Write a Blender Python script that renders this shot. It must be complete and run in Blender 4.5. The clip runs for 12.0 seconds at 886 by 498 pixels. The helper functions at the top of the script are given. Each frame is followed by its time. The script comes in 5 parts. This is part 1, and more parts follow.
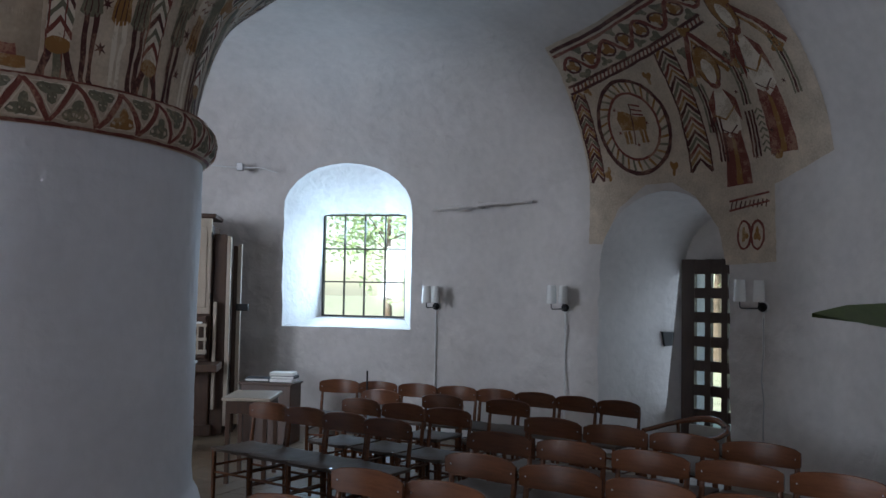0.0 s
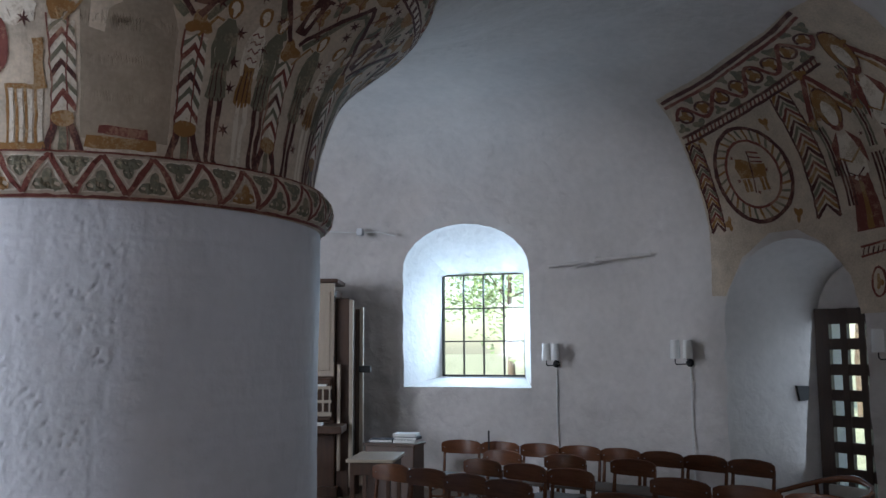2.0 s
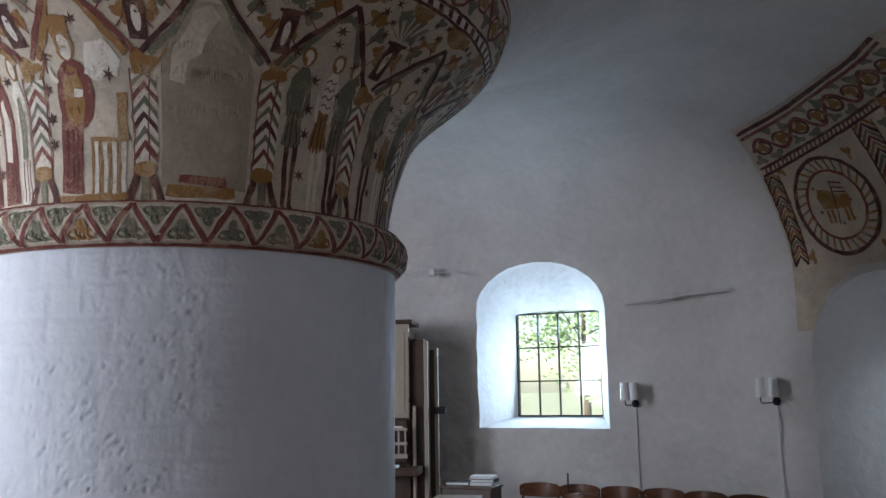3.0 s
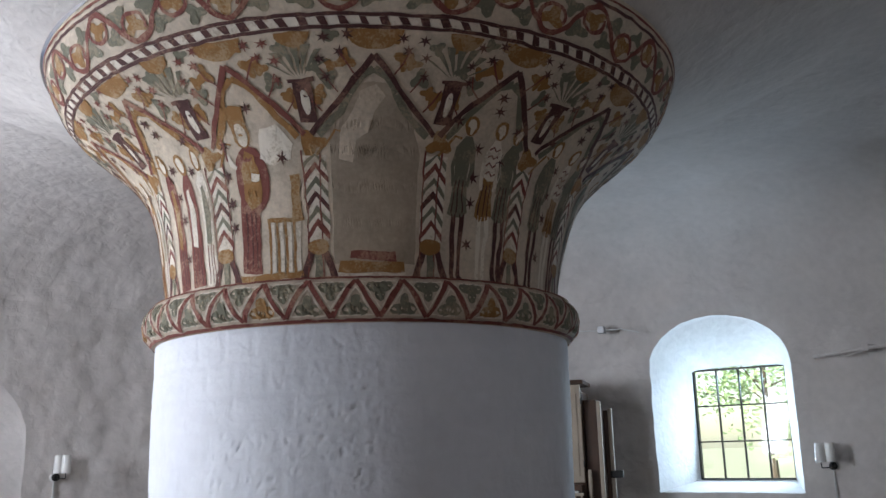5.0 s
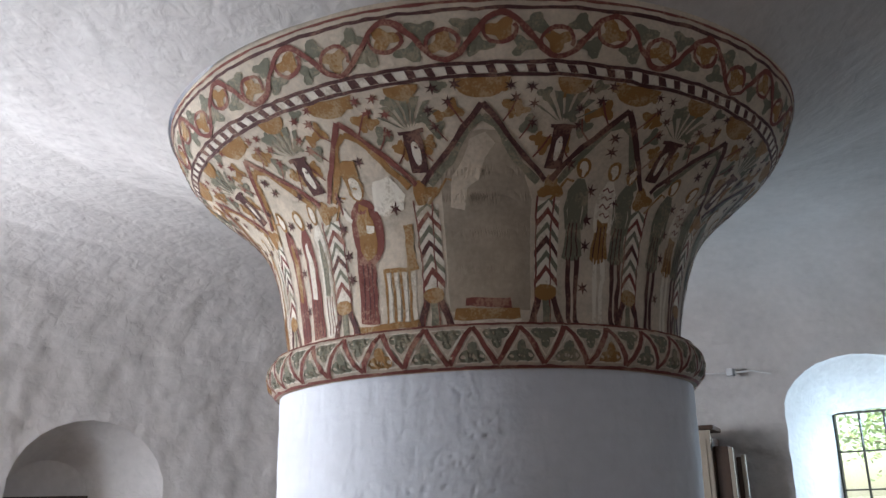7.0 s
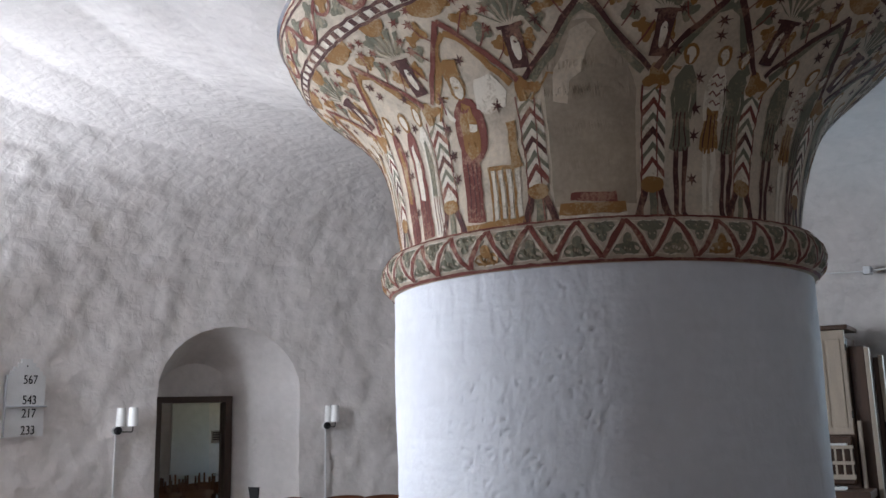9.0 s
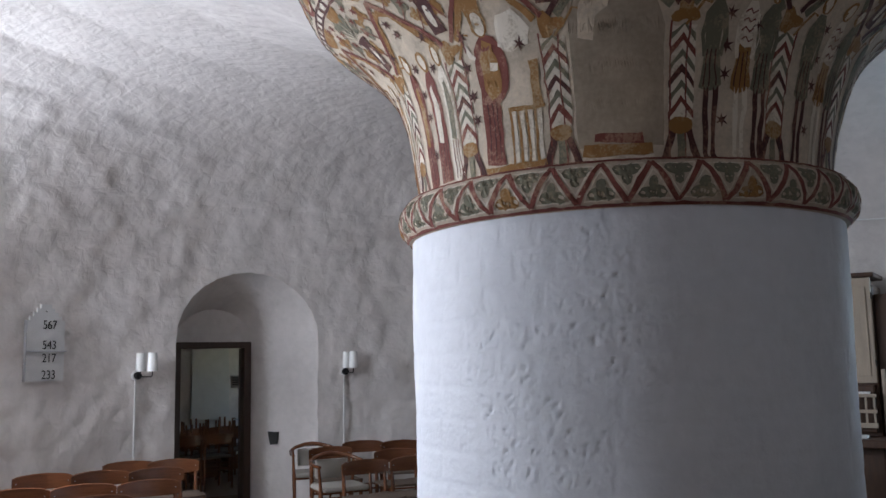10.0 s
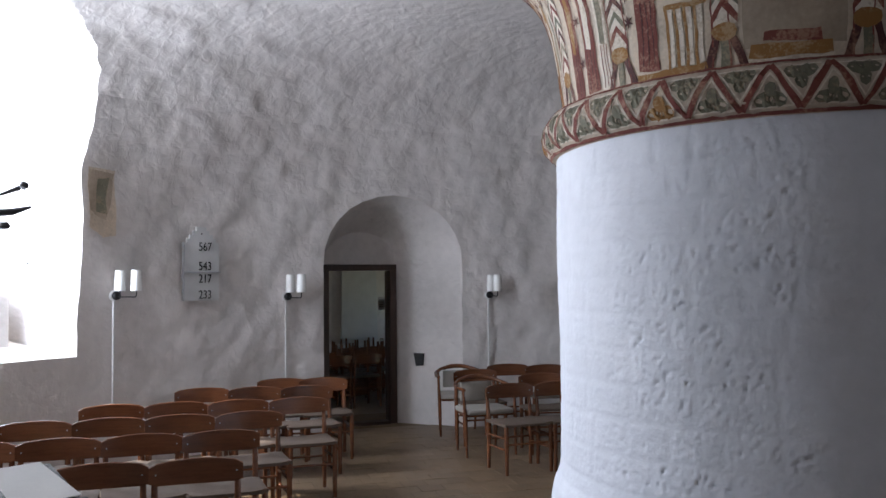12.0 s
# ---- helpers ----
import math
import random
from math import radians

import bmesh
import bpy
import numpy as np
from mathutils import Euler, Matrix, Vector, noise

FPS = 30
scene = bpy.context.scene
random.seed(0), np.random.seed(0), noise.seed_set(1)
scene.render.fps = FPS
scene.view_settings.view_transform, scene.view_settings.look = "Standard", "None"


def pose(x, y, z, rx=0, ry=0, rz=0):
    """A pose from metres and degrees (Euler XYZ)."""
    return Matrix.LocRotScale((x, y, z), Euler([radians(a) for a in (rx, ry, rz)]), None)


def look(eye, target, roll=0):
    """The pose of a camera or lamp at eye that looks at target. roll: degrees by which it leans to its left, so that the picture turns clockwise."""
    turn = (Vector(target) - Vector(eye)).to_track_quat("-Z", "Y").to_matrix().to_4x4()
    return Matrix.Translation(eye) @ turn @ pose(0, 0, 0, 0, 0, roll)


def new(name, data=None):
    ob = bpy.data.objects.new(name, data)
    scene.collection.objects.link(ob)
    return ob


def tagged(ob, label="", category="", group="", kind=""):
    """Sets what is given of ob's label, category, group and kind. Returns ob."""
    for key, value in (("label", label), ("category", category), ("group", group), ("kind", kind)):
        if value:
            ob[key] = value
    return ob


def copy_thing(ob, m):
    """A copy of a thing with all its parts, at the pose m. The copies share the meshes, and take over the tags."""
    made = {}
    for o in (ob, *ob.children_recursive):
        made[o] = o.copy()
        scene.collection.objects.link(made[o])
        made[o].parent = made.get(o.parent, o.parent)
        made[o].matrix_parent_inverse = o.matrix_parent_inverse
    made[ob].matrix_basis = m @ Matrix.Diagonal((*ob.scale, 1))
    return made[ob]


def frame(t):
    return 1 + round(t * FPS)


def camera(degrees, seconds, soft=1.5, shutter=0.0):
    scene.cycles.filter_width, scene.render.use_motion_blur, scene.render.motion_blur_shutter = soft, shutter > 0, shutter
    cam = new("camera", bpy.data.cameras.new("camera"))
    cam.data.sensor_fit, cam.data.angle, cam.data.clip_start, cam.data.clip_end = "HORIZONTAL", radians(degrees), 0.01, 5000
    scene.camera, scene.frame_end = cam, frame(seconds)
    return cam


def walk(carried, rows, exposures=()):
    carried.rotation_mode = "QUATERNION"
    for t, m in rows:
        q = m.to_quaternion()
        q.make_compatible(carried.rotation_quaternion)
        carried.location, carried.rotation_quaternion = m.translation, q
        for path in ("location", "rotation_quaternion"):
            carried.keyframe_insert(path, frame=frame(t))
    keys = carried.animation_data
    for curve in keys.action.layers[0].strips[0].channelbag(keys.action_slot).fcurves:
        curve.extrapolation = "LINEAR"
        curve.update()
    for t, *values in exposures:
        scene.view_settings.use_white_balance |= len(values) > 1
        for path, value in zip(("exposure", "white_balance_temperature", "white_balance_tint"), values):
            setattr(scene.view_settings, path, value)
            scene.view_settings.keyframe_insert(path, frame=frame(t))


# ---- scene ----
cam = camera(53.66, 12.0)

# ---------------------------------------------------------------- camera
walk(cam, [
        (0, pose(0.005, -5.332, 1.682, 92.81, -1.08, -28.51)),
        (0.5, pose(0.018, -5.335, 1.693, 93.08, -1.19, -26.72)),
        (1, pose(0.019, -5.369, 1.696, 93.90, -0.53, -24.90)),
        (1.5, pose(0.041, -5.393, 1.696, 95.14, 0.04, -22.92)),
        (2, pose(0.038, -5.397, 1.694, 96.51, 0.31, -20.43)),
        (2.5, pose(0.038, -5.406, 1.694, 97.79, 0.51, -18.02)),
        (3, pose(0.028, -5.358, 1.711, 99.07, 0.85, -15.69)),
        (5, pose(0.001, -5.273, 1.785, 102.89, 1.47, -4.88)),
        (5.5, pose(-0.020, -5.276, 1.803, 103.78, 0.96, -2.97)),
        (6, pose(-0.026, -5.255, 1.798, 105.22, 1.23, -0.89)),
        (6.5, pose(-0.020, -5.245, 1.801, 106.39, 1.53, 0.81)),
        (8.5, pose(0.133, -5.313, 1.715, 102.46, 1.41, 10.43)),
        (9, pose(0.125, -5.256, 1.713, 100.57, 1.42, 11.56)),
        (9.5, pose(0.116, -5.203, 1.714, 98.78, 1.56, 11.97)),
        (10, pose(0.096, -5.140, 1.717, 97.16, 1.17, 12.71)),
        (10.5, pose(0.079, -5.063, 1.722, 95.87, 0.87, 14.35)),
        (11, pose(0.065, -4.982, 1.726, 94.25, 0.77, 16.86)),
        (11.5, pose(0.059, -4.919, 1.726, 93.15, 0.76, 19.57)),
        (12, pose(0.050, -4.893, 1.716, 92.35, 0.59, 22.26))],
    exposures=[(0.0, 1.22, 6350, 12), (3.0, 1.10, 6500, 13), (5.0, 1.22, 6700, 12), (6.5, 1.32, 6800, 12), (8.5, 1.28, 6750, 12), (10.5, 0.95, 6600, 13), (12.0, 0.95, 6550, 13)])

# ---------------------------------------------------------------- light
world = bpy.data.worlds.new("world")
scene.world = world
world.use_nodes = True
wn, wl = world.node_tree.nodes, world.node_tree.links
sky = wn.new("ShaderNodeTexSky")
sky.sky_type, sky.sun_disc = "NISHITA", False
SUN_AZ, SUN_EL = -96.0, 40.5          # compass: 0 = +y, clockwise
sky.sun_elevation, sky.sun_rotation = radians(SUN_EL), radians(SUN_AZ)
wl.new(sky.outputs[0], wn["Background"].inputs[0])
wn["Background"].inputs[1].default_value = 0.15


def polar(az, r, z=0.0):
    """The point at compass angle az (degrees) and radius r round the pillar."""
    a = radians(az)
    return Vector((r * math.sin(a), r * math.cos(a), z))


sun = new("sun", bpy.data.lights.new("sun", "SUN"))
sun.data.energy, sun.data.angle, sun.data.color = 5.0, radians(0.5), (1.0, 0.93, 0.82)
sun.matrix_world = look(polar(SUN_AZ, 20, 20 * math.tan(radians(SUN_EL))), (0, 0, 0))


def window_lamp(name, az, r, z, width, height, power, colour, tilt=-0.15, turn=0.0):
    lamp = new(name, bpy.data.lights.new(name, "AREA"))
    lamp.data.shape, lamp.data.size, lamp.data.size_y = "RECTANGLE", width, height
    lamp.data.energy, lamp.data.color = power, colour
    lamp.matrix_world = look(polar(az, r, z), polar(az, r, z) + polar(az + 180 - turn, 1.0, tilt))
    return lamp


window_lamp("sky_light_big_window", -86.8, 6.65, 2.6, 1.0, 2.2, 138, (0.76, 0.86, 1.0), 0.02, 30.0)
# fill lamp in an added, unseen window, to brighten the right-hand wall
window_lamp("fill_light_added_window", -110, 6.65, 2.2, 1.0, 1.4, 85, (0.72, 0.84, 1.0), -0.15, -46.0)
window_lamp("sky_light_window", 41.2, 6.95, 2.0, 1.0, 1.2, 22, (0.52, 0.76, 1.0), 0.12)
window_lamp("sky_light_south_door", 77.6, 7.1, 1.2, 1.0, 1.5, 2.5, (0.68, 0.84, 1.0), 0.1)
# weak added fill in the closed chancel, which has no opening to the sky
window_lamp("fill_light_chancel", 175, 8.4, 2.0, 1.2, 1.8, 0.4, (0.82, 0.9, 1.0))

# ---------------------------------------------------------------- materials
def material(name, base, rough=0.6, metal=0.0, vary=0.12, scale=3.0, bump=0.0, bump_scale=40.0, second=None, grain=None, per_object=0.0, distort=0.0, lo_at=0.3, hi_at=0.68):
    """A procedural surface: two scales of colour change and a fine relief."""
    m = bpy.data.materials.new(name)
    m.use_nodes = True
    n, l = m.node_tree.nodes, m.node_tree.links
    b = n["Principled BSDF"]
    b.inputs["Roughness"].default_value, b.inputs["Metallic"].default_value = rough, metal
    tc = n.new("ShaderNodeTexCoord")
    src = tc.outputs["Object"]
    if grain:
        mp = n.new("ShaderNodeMapping")
        mp.inputs["Scale"].default_value = grain
        l.new(src, mp.inputs[0])
        src = mp.outputs[0]
    n1 = n.new("ShaderNodeTexNoise")
    n1.inputs["Scale"].default_value, n1.inputs["Detail"].default_value = scale, 6
    n2 = n.new("ShaderNodeTexNoise")
    n2.inputs["Scale"].default_value, n2.inputs["Detail"].default_value = scale * 9, 4
    l.new(src, n1.inputs["Vector"]), l.new(src, n2.inputs["Vector"])
    mixf = n.new("ShaderNodeMath")
    mixf.operation = "MULTIPLY_ADD"
    l.new(n2.outputs["Fac"], mixf.inputs[0])
    mixf.inputs[1].default_value = 0.4
    sub = n.new("ShaderNodeMath")
    sub.operation = "MULTIPLY"
    l.new(n1.outputs["Fac"], sub.inputs[0])
    sub.inputs[1].default_value = 0.6
    l.new(sub.outputs[0], mixf.inputs[2])
    ramp = n.new("ShaderNodeValToRGB")
    lo = second or [c * (1 - vary * 2) for c in base]
    hi = [min(1, c * (1 + vary)) for c in base]
    ramp.color_ramp.elements[0].position, ramp.color_ramp.elements[0].color = lo_at, (*lo, 1)
    ramp.color_ramp.elements[1].position, ramp.color_ramp.elements[1].color = hi_at, (*hi, 1)
    l.new(mixf.outputs[0], ramp.inputs[0])
    out = ramp.outputs[0]
    if per_object:
        info = n.new("ShaderNodeObjectInfo")
        hsv = n.new("ShaderNodeHueSaturation")
        mr = n.new("ShaderNodeMapRange")
        mr.inputs["To Min"].default_value, mr.inputs["To Max"].default_value = 1 - per_object, 1 + per_object
        l.new(info.outputs["Random"], mr.inputs["Value"])
        l.new(mr.outputs[0], hsv.inputs["Value"]), l.new(out, hsv.inputs["Color"])
        out = hsv.outputs[0]
    l.new(out, b.inputs["Base Color"])
    if bump:
        n3 = n.new("ShaderNodeTexNoise")
        n3.inputs["Scale"].default_value, n3.inputs["Detail"].default_value = bump_scale, 5
        n3.inputs["Distortion"].default_value = distort
        l.new(src, n3.inputs["Vector"])
        bp = n.new("ShaderNodeBump")
        bp.inputs["Strength"].default_value, bp.inputs["Distance"].default_value = 1.0, bump
        l.new(n3.outputs["Fac"], bp.inputs["Height"]), l.new(bp.outputs[0], b.inputs["Normal"])
    return m


M_LIME = material("limewash", (0.63, 0.592, 0.57), 0.85, vary=0.07, scale=1.3, bump=0.017, bump_scale=9.5, distort=0.35)
# bluish base: the cool window light on the shaft is put into its colour
M_SHAFT = material("limewash_shaft", (0.70, 0.712, 0.76), 0.7, vary=0.05, scale=1.6, bump=0.0025, bump_scale=40)
M_OLDLIME = material("old_plaster", (0.60, 0.495, 0.385), 0.85, vary=0.16, scale=6, bump=0.006, bump_scale=17)
M_GREYPL = material("bare_plaster", (0.40, 0.32, 0.24), 0.9, vary=0.16, scale=5, bump=0.003, bump_scale=14)
M_RED = material("red_ochre_paint", (0.165, 0.042, 0.03), 0.85, second=(0.34, 0.18, 0.12), scale=9, bump=0.005, bump_scale=17, lo_at=0.40, hi_at=0.50)
M_DARKRED = material("dark_red_paint", (0.07, 0.022, 0.019), 0.85, second=(0.22, 0.11, 0.075), scale=9, bump=0.005, bump_scale=17, lo_at=0.40, hi_at=0.50)
M_OCHRE = material("yellow_ochre_paint", (0.26, 0.125, 0.035), 0.85, second=(0.42, 0.28, 0.15), scale=9, bump=0.005, bump_scale=17, lo_at=0.40, hi_at=0.50)
M_GREEN = material("grey_green_paint", (0.15, 0.138, 0.095), 0.85, second=(0.30, 0.25, 0.17), scale=9, bump=0.005, bump_scale=17, lo_at=0.40, hi_at=0.50)
M_WHITEP = material("chalk_white_paint", (0.66, 0.59, 0.50), 0.85, second=(0.52, 0.43, 0.33), scale=9, bump=0.005, bump_scale=17, lo_at=0.40, hi_at=0.50)
M_FLOOR = material("floor_tile", (0.165, 0.11, 0.066), 0.42, vary=0.12, scale=5, bump=0.002, bump_scale=60, per_object=0.12)
M_JOINT = material("floor_joint", (0.152, 0.104, 0.064), 0.8, vary=0.1, scale=9)
M_TEAK = material("stained_beech", (0.14, 0.05, 0.021), 0.26, vary=0.18, scale=6, grain=(1, 1, 8), bump=0.0005, bump_scale=60, per_object=0.18)
M_CORD = material("paper_cord_seat", (0.10, 0.068, 0.048), 0.8, vary=0.12, scale=20, bump=0.003, bump_scale=120)
M_CUSHION = material("white_cushion", (0.29, 0.265, 0.235), 0.9, vary=0.06, scale=8, bump=0.002, bump_scale=90)
M_IRON = material("black_iron", (0.02, 0.02, 0.022), 0.5, metal=0.6, vary=0.2, scale=20)
M_SLEEVE = material("white_glass_sleeve", (0.82, 0.82, 0.80), 0.25, vary=0.02, scale=10)
M_CABLE = material("white_cable", (0.68, 0.68, 0.67), 0.5, vary=0.04, scale=20)
M_BOARD = material("grey_white_board", (0.58, 0.58, 0.575), 0.6, vary=0.05, scale=8)
M_BLACK = material("black_paint", (0.012, 0.012, 0.012), 0.5, vary=0.2, scale=10)
M_DARKWOOD = material("dark_door_wood", (0.045, 0.022, 0.013), 0.45, vary=0.2, scale=5, grain=(6, 6, 0.8), bump=0.001)
M_ORGAN = material("pale_painted_wood", (0.44, 0.36, 0.28), 0.45, vary=0.08, scale=4, grain=(5, 5, 0.7))
M_OAK = material("brown_oak", (0.075, 0.034, 0.017), 0.45, vary=0.18, scale=5, grain=(6, 6, 0.8), bump=0.001)
M_PAPER = material("white_paper", (0.80, 0.79, 0.76), 0.8, vary=0.03, scale=10)
M_LEAD = material("window_bar", (0.03, 0.035, 0.03), 0.5, vary=0.2, scale=10)
M_GRASS = material("grass", (0.36, 0.38, 0.26), 0.9, vary=0.2, scale=1.5)
M_LEAF = material("leaf", (0.30, 0.44, 0.20), 0.5, vary=0.3, scale=3)
M_HLEAF = material("house_leaf", (0.12, 0.17, 0.05), 0.4, vary=0.15, scale=9)
M_BARK = material("bark", (0.16, 0.12, 0.09), 0.9, vary=0.2, scale=6, bump=0.01, bump_scale=20)
M_BOOK = material("book_cover", (0.03, 0.035, 0.045), 0.5, vary=0.2, scale=9)
M_STEEL = material("grey_metal", (0.45, 0.45, 0.46), 0.35, metal=0.8, vary=0.05, scale=9)


def glass_material():
    m = bpy.data.materials.new("window_glass")
    m.use_nodes = True
    n, l = m.node_tree.nodes, m.node_tree.links
    n.remove(n["Principled BSDF"])
    tr, gl, mx = n.new("ShaderNodeBsdfTransparent"), n.new("ShaderNodeBsdfGlossy"), n.new("ShaderNodeMixShader")
    gl.inputs["Roughness"].default_value = 0.05
    tr.inputs[0].default_value = (0.93, 0.97, 0.95, 1)
    mx.inputs[0].default_value = 0.05
    l.new(tr.outputs[0], mx.inputs[1]), l.new(gl.outputs[0], mx.inputs[2])
    l.new(mx.outputs[0], n["Material Output"].inputs[0])
    return m


M_GLASS = glass_material()

# ---------------------------------------------------------------- building helpers
def part(name, bm, mat, parent=None, label="", smooth=False):
    """Links a bmesh as one mesh object, under a thing or a part."""
    me = bpy.data.meshes.new(name)
    bmesh.ops.recalc_face_normals(bm, faces=bm.faces)
    bm.to_mesh(me)
    bm.free()
    me.materials.append(mat)
    if smooth:
        for p in me.polygons:
            p.use_smooth = True
        me.set_sharp_from_angle(angle=radians(42))
    ob = new(name, me)
    if parent:
        ob.parent = parent
    if label:
        ob["label"] = label
    return ob


def thing(name, m=None, label="", category="", group="", kind=""):
    ob = tagged(new(name), label, category, group, kind)
    if m is not None:
        ob.matrix_basis = m
    return ob


def box(bm, lo, hi, bevel=0.0, m=None):
    lo, hi = Vector(lo), Vector(hi)
    r = bmesh.ops.create_cube(bm, size=1, matrix=Matrix.LocRotScale((lo + hi) / 2, None, hi - lo))
    if bevel:
        es = list({e for v in r["verts"] for e in v.link_edges})
        res = bmesh.ops.bevel(bm, geom=es, offset=bevel, segments=2, affect="EDGES", profile=0.5)
        vs = list({v for f in res["faces"] for v in f.verts} | {v for v in r["verts"] if v.is_valid})
    else:
        vs = r["verts"]
    if m is not None:
        bmesh.ops.transform(bm, matrix=m, verts=vs)
    return bm


def rod(bm, pts, radii, n=10, cap=True):
    """A round bar through points, of the radii given (one, or one a point)."""
    pts = [Vector(p) for p in pts]
    if not hasattr(radii, "__len__"):
        radii = [radii] * len(pts)
    rings = []
    side = None
    for i, (p, r) in enumerate(zip(pts, radii)):
        d = (pts[min(i + 1, len(pts) - 1)] - pts[max(i - 1, 0)]).normalized()
        if side is None:
            side = d.orthogonal().normalized()
        side = (side - d * side.dot(d)).normalized()
        up = d.cross(side)
        rings.append([bm.verts.new(p + (side * math.cos(a) + up * math.sin(a)) * r) for a in (2 * math.pi * k / n for k in range(n))])
    for a, b in zip(rings, rings[1:]):
        for k in range(n):
            bm.faces.new((a[k], a[(k + 1) % n], b[(k + 1) % n], b[k]))
    if cap:
        bm.faces.new(list(reversed(rings[0]))), bm.faces.new(rings[-1])
    return bm


def lathe(bm, profile, n=32, m=None):
    """A surface of revolution round z from (r, z) points."""
    rings = []
    for r, z in profile:
        rings.append([bm.verts.new((r * math.cos(2 * math.pi * k / n), r * math.sin(2 * math.pi * k / n), z)) for k in range(n)])
    for a, b in zip(rings, rings[1:]):
        for k in range(n):
            bm.faces.new((a[k], a[(k + 1) % n], b[(k + 1) % n], b[k]))
    if profile[0][0] > 1e-5:
        bm.faces.new(list(reversed(rings[0])))
    if profile[-1][0] > 1e-5:
        bm.faces.new(rings[-1])
    if m is not None:
        bmesh.ops.transform(bm, matrix=m, verts=[v for r in rings for v in r])
    return bm


def slab(bm, outline, depth, m=None):
    """A flat outline in x, z, as thick as depth along y (0 to depth)."""
    a = [bm.verts.new((x, 0, z)) for x, z in outline]
    b = [bm.verts.new((x, depth, z)) for x, z in outline]
    bm.faces.new(a), bm.faces.new(list(reversed(b)))
    for i in range(len(a)):
        j = (i + 1) % len(a)
        bm.faces.new((a[i], b[i], b[j], a[j]))
    if m is not None:
        bmesh.ops.transform(bm, matrix=m, verts=a + b)
    return bm


def on_wall(az, r, z):
    """A pose on the round wall: local x to the right as seen from inside, y outwards through the wall, z up."""
    p = polar(az, r, z)
    return pose(p.x, p.y, p.z, 0, 0, -az)

# ---------------------------------------------------------------- the round nave
RW = 6.30                                  # inner radius of the outer wall
SHAFT = 1.20                               # radius of the pillar
BELL = [(1.15, 2.567), (1.16, 2.67), (1.19, 2.857), (1.23, 3.03), (1.29, 3.189), (1.36, 3.295), (1.47, 3.40), (1.60, 3.50), (1.72, 3.60), (1.80, 3.69), (1.855, 3.79), (1.895, 3.89)]
VAULT = [(RW, 2.46), (6.29, 2.69), (6.26, 2.92), (6.21, 3.10), (6.13, 3.29), (6.02, 3.51), (5.87, 3.74), (5.65, 3.99), (5.35, 4.20), (4.9, 4.40), (4.2, 4.50), (3.3, 4.44), (2.5, 4.20), (1.885, 3.915)]


def resample(pts, step):
    out = [pts[0]]
    for a, b in zip(pts, pts[1:]):
        k = max(1, int(math.hypot(b[0] - a[0], b[1] - a[1]) / step))
        out += [(a[0] + (b[0] - a[0]) * i / k, a[1] + (b[1] - a[1]) * i / k) for i in range(1, k + 1)]
    return out


def rough_wall(p, amount):
    """Hand-laid rubble under limewash: broad swellings and trowel marks."""
    n = noise.noise(p * 0.9) * 0.035 + noise.noise(p * 2.3 + Vector((7, 1, 3))) * 0.024
    return (n + fine_relief(p)) * amount


def fine_relief(p):
    """Trowel marks and lumps, calmer on the smooth painted plaster over the south door."""
    a = math.degrees(math.atan2(p.x, p.y))
    calm = 1.0 if not 66 < a < 101 or p.z < 1.9 else min(1.0, max(0.0, abs(a - 83.5) - 14) / 3.5)
    if p.z < 3.5:                          # smoother round the tall window
        calm *= min(1.0, max(0.25, (abs(a + 86.8) - 9) / 5))
    return (noise.noise(p * 4.2) * 0.024 + noise.noise(p * 8.5) * 0.013 + noise.noise(Vector((p.x * 13, p.y * 13, p.z * 9))) * 0.005) * calm


def ring_mesh(name, inner, outer, seg, amount):
    """A closed ring: the inner profile (uneven) and the outer one, swept round the pillar."""
    loop = inner + outer
    verts, faces = [], []
    n = len(loop)
    for k in range(seg):
        a = 2 * math.pi * k / seg
        s, c = math.sin(a), math.cos(a)
        for i, (r, z) in enumerate(loop):
            p = Vector((r * s, r * c, z))
            if i < len(inner):
                r += rough_wall(p, amount) * min(1.0, max(0.0, (r - 1.89) / 0.5))
            verts.append((r * s, r * c, z))
    for k in range(seg):
        k2 = (k + 1) % seg
        for i in range(n):
            j = (i + 1) % n
            faces.append((k * n + i, k * n + j, k2 * n + j, k2 * n + i))
    me = bpy.data.meshes.new(name)
    me.from_pydata(verts, [], faces)
    bm = bmesh.new()
    bm.from_mesh(me)
    bmesh.ops.recalc_face_normals(bm, faces=bm.faces)
    bm.to_mesh(me)
    bm.free()
    return me


def arch_outline(w, z0, spring, top, n=14):
    """A round-headed opening: x, z points, from the lower left, over the arch."""
    pts = [(-w, z0), (-w, spring)]
    for k in range(1, n):
        a = math.pi * k / n
        pts.append((-w * math.cos(a), spring + (top - spring) * math.sin(a) ** 0.9))
    return pts + [(w, spring), (w, z0)]


def arch_cutter(az, stations):
    """A solid through the wall: at each distance from the axis an arch (shift, half width, bottom, spring, top)."""
    bm = bmesh.new()
    rings = []
    for r, shift, w, z0, spring, top in stations:
        rings.append([bm.verts.new((x + shift, r, z)) for x, z in arch_outline(w, z0, spring, top)])
    n = len(rings[0])
    for a, b in zip(rings, rings[1:]):
        for k in range(n):
            bm.faces.new((a[k], a[(k + 1) % n], b[(k + 1) % n], b[k]))
    bm.faces.new(rings[0]), bm.faces.new(list(reversed(rings[-1])))
    bmesh.ops.recalc_face_normals(bm, faces=bm.faces)
    bmesh.ops.transform(bm, matrix=pose(0, 0, 0, 0, 0, -az), verts=bm.verts)
    me = bpy.data.meshes.new("cut")
    bm.to_mesh(me)
    bm.free()
    return new("cut", me)


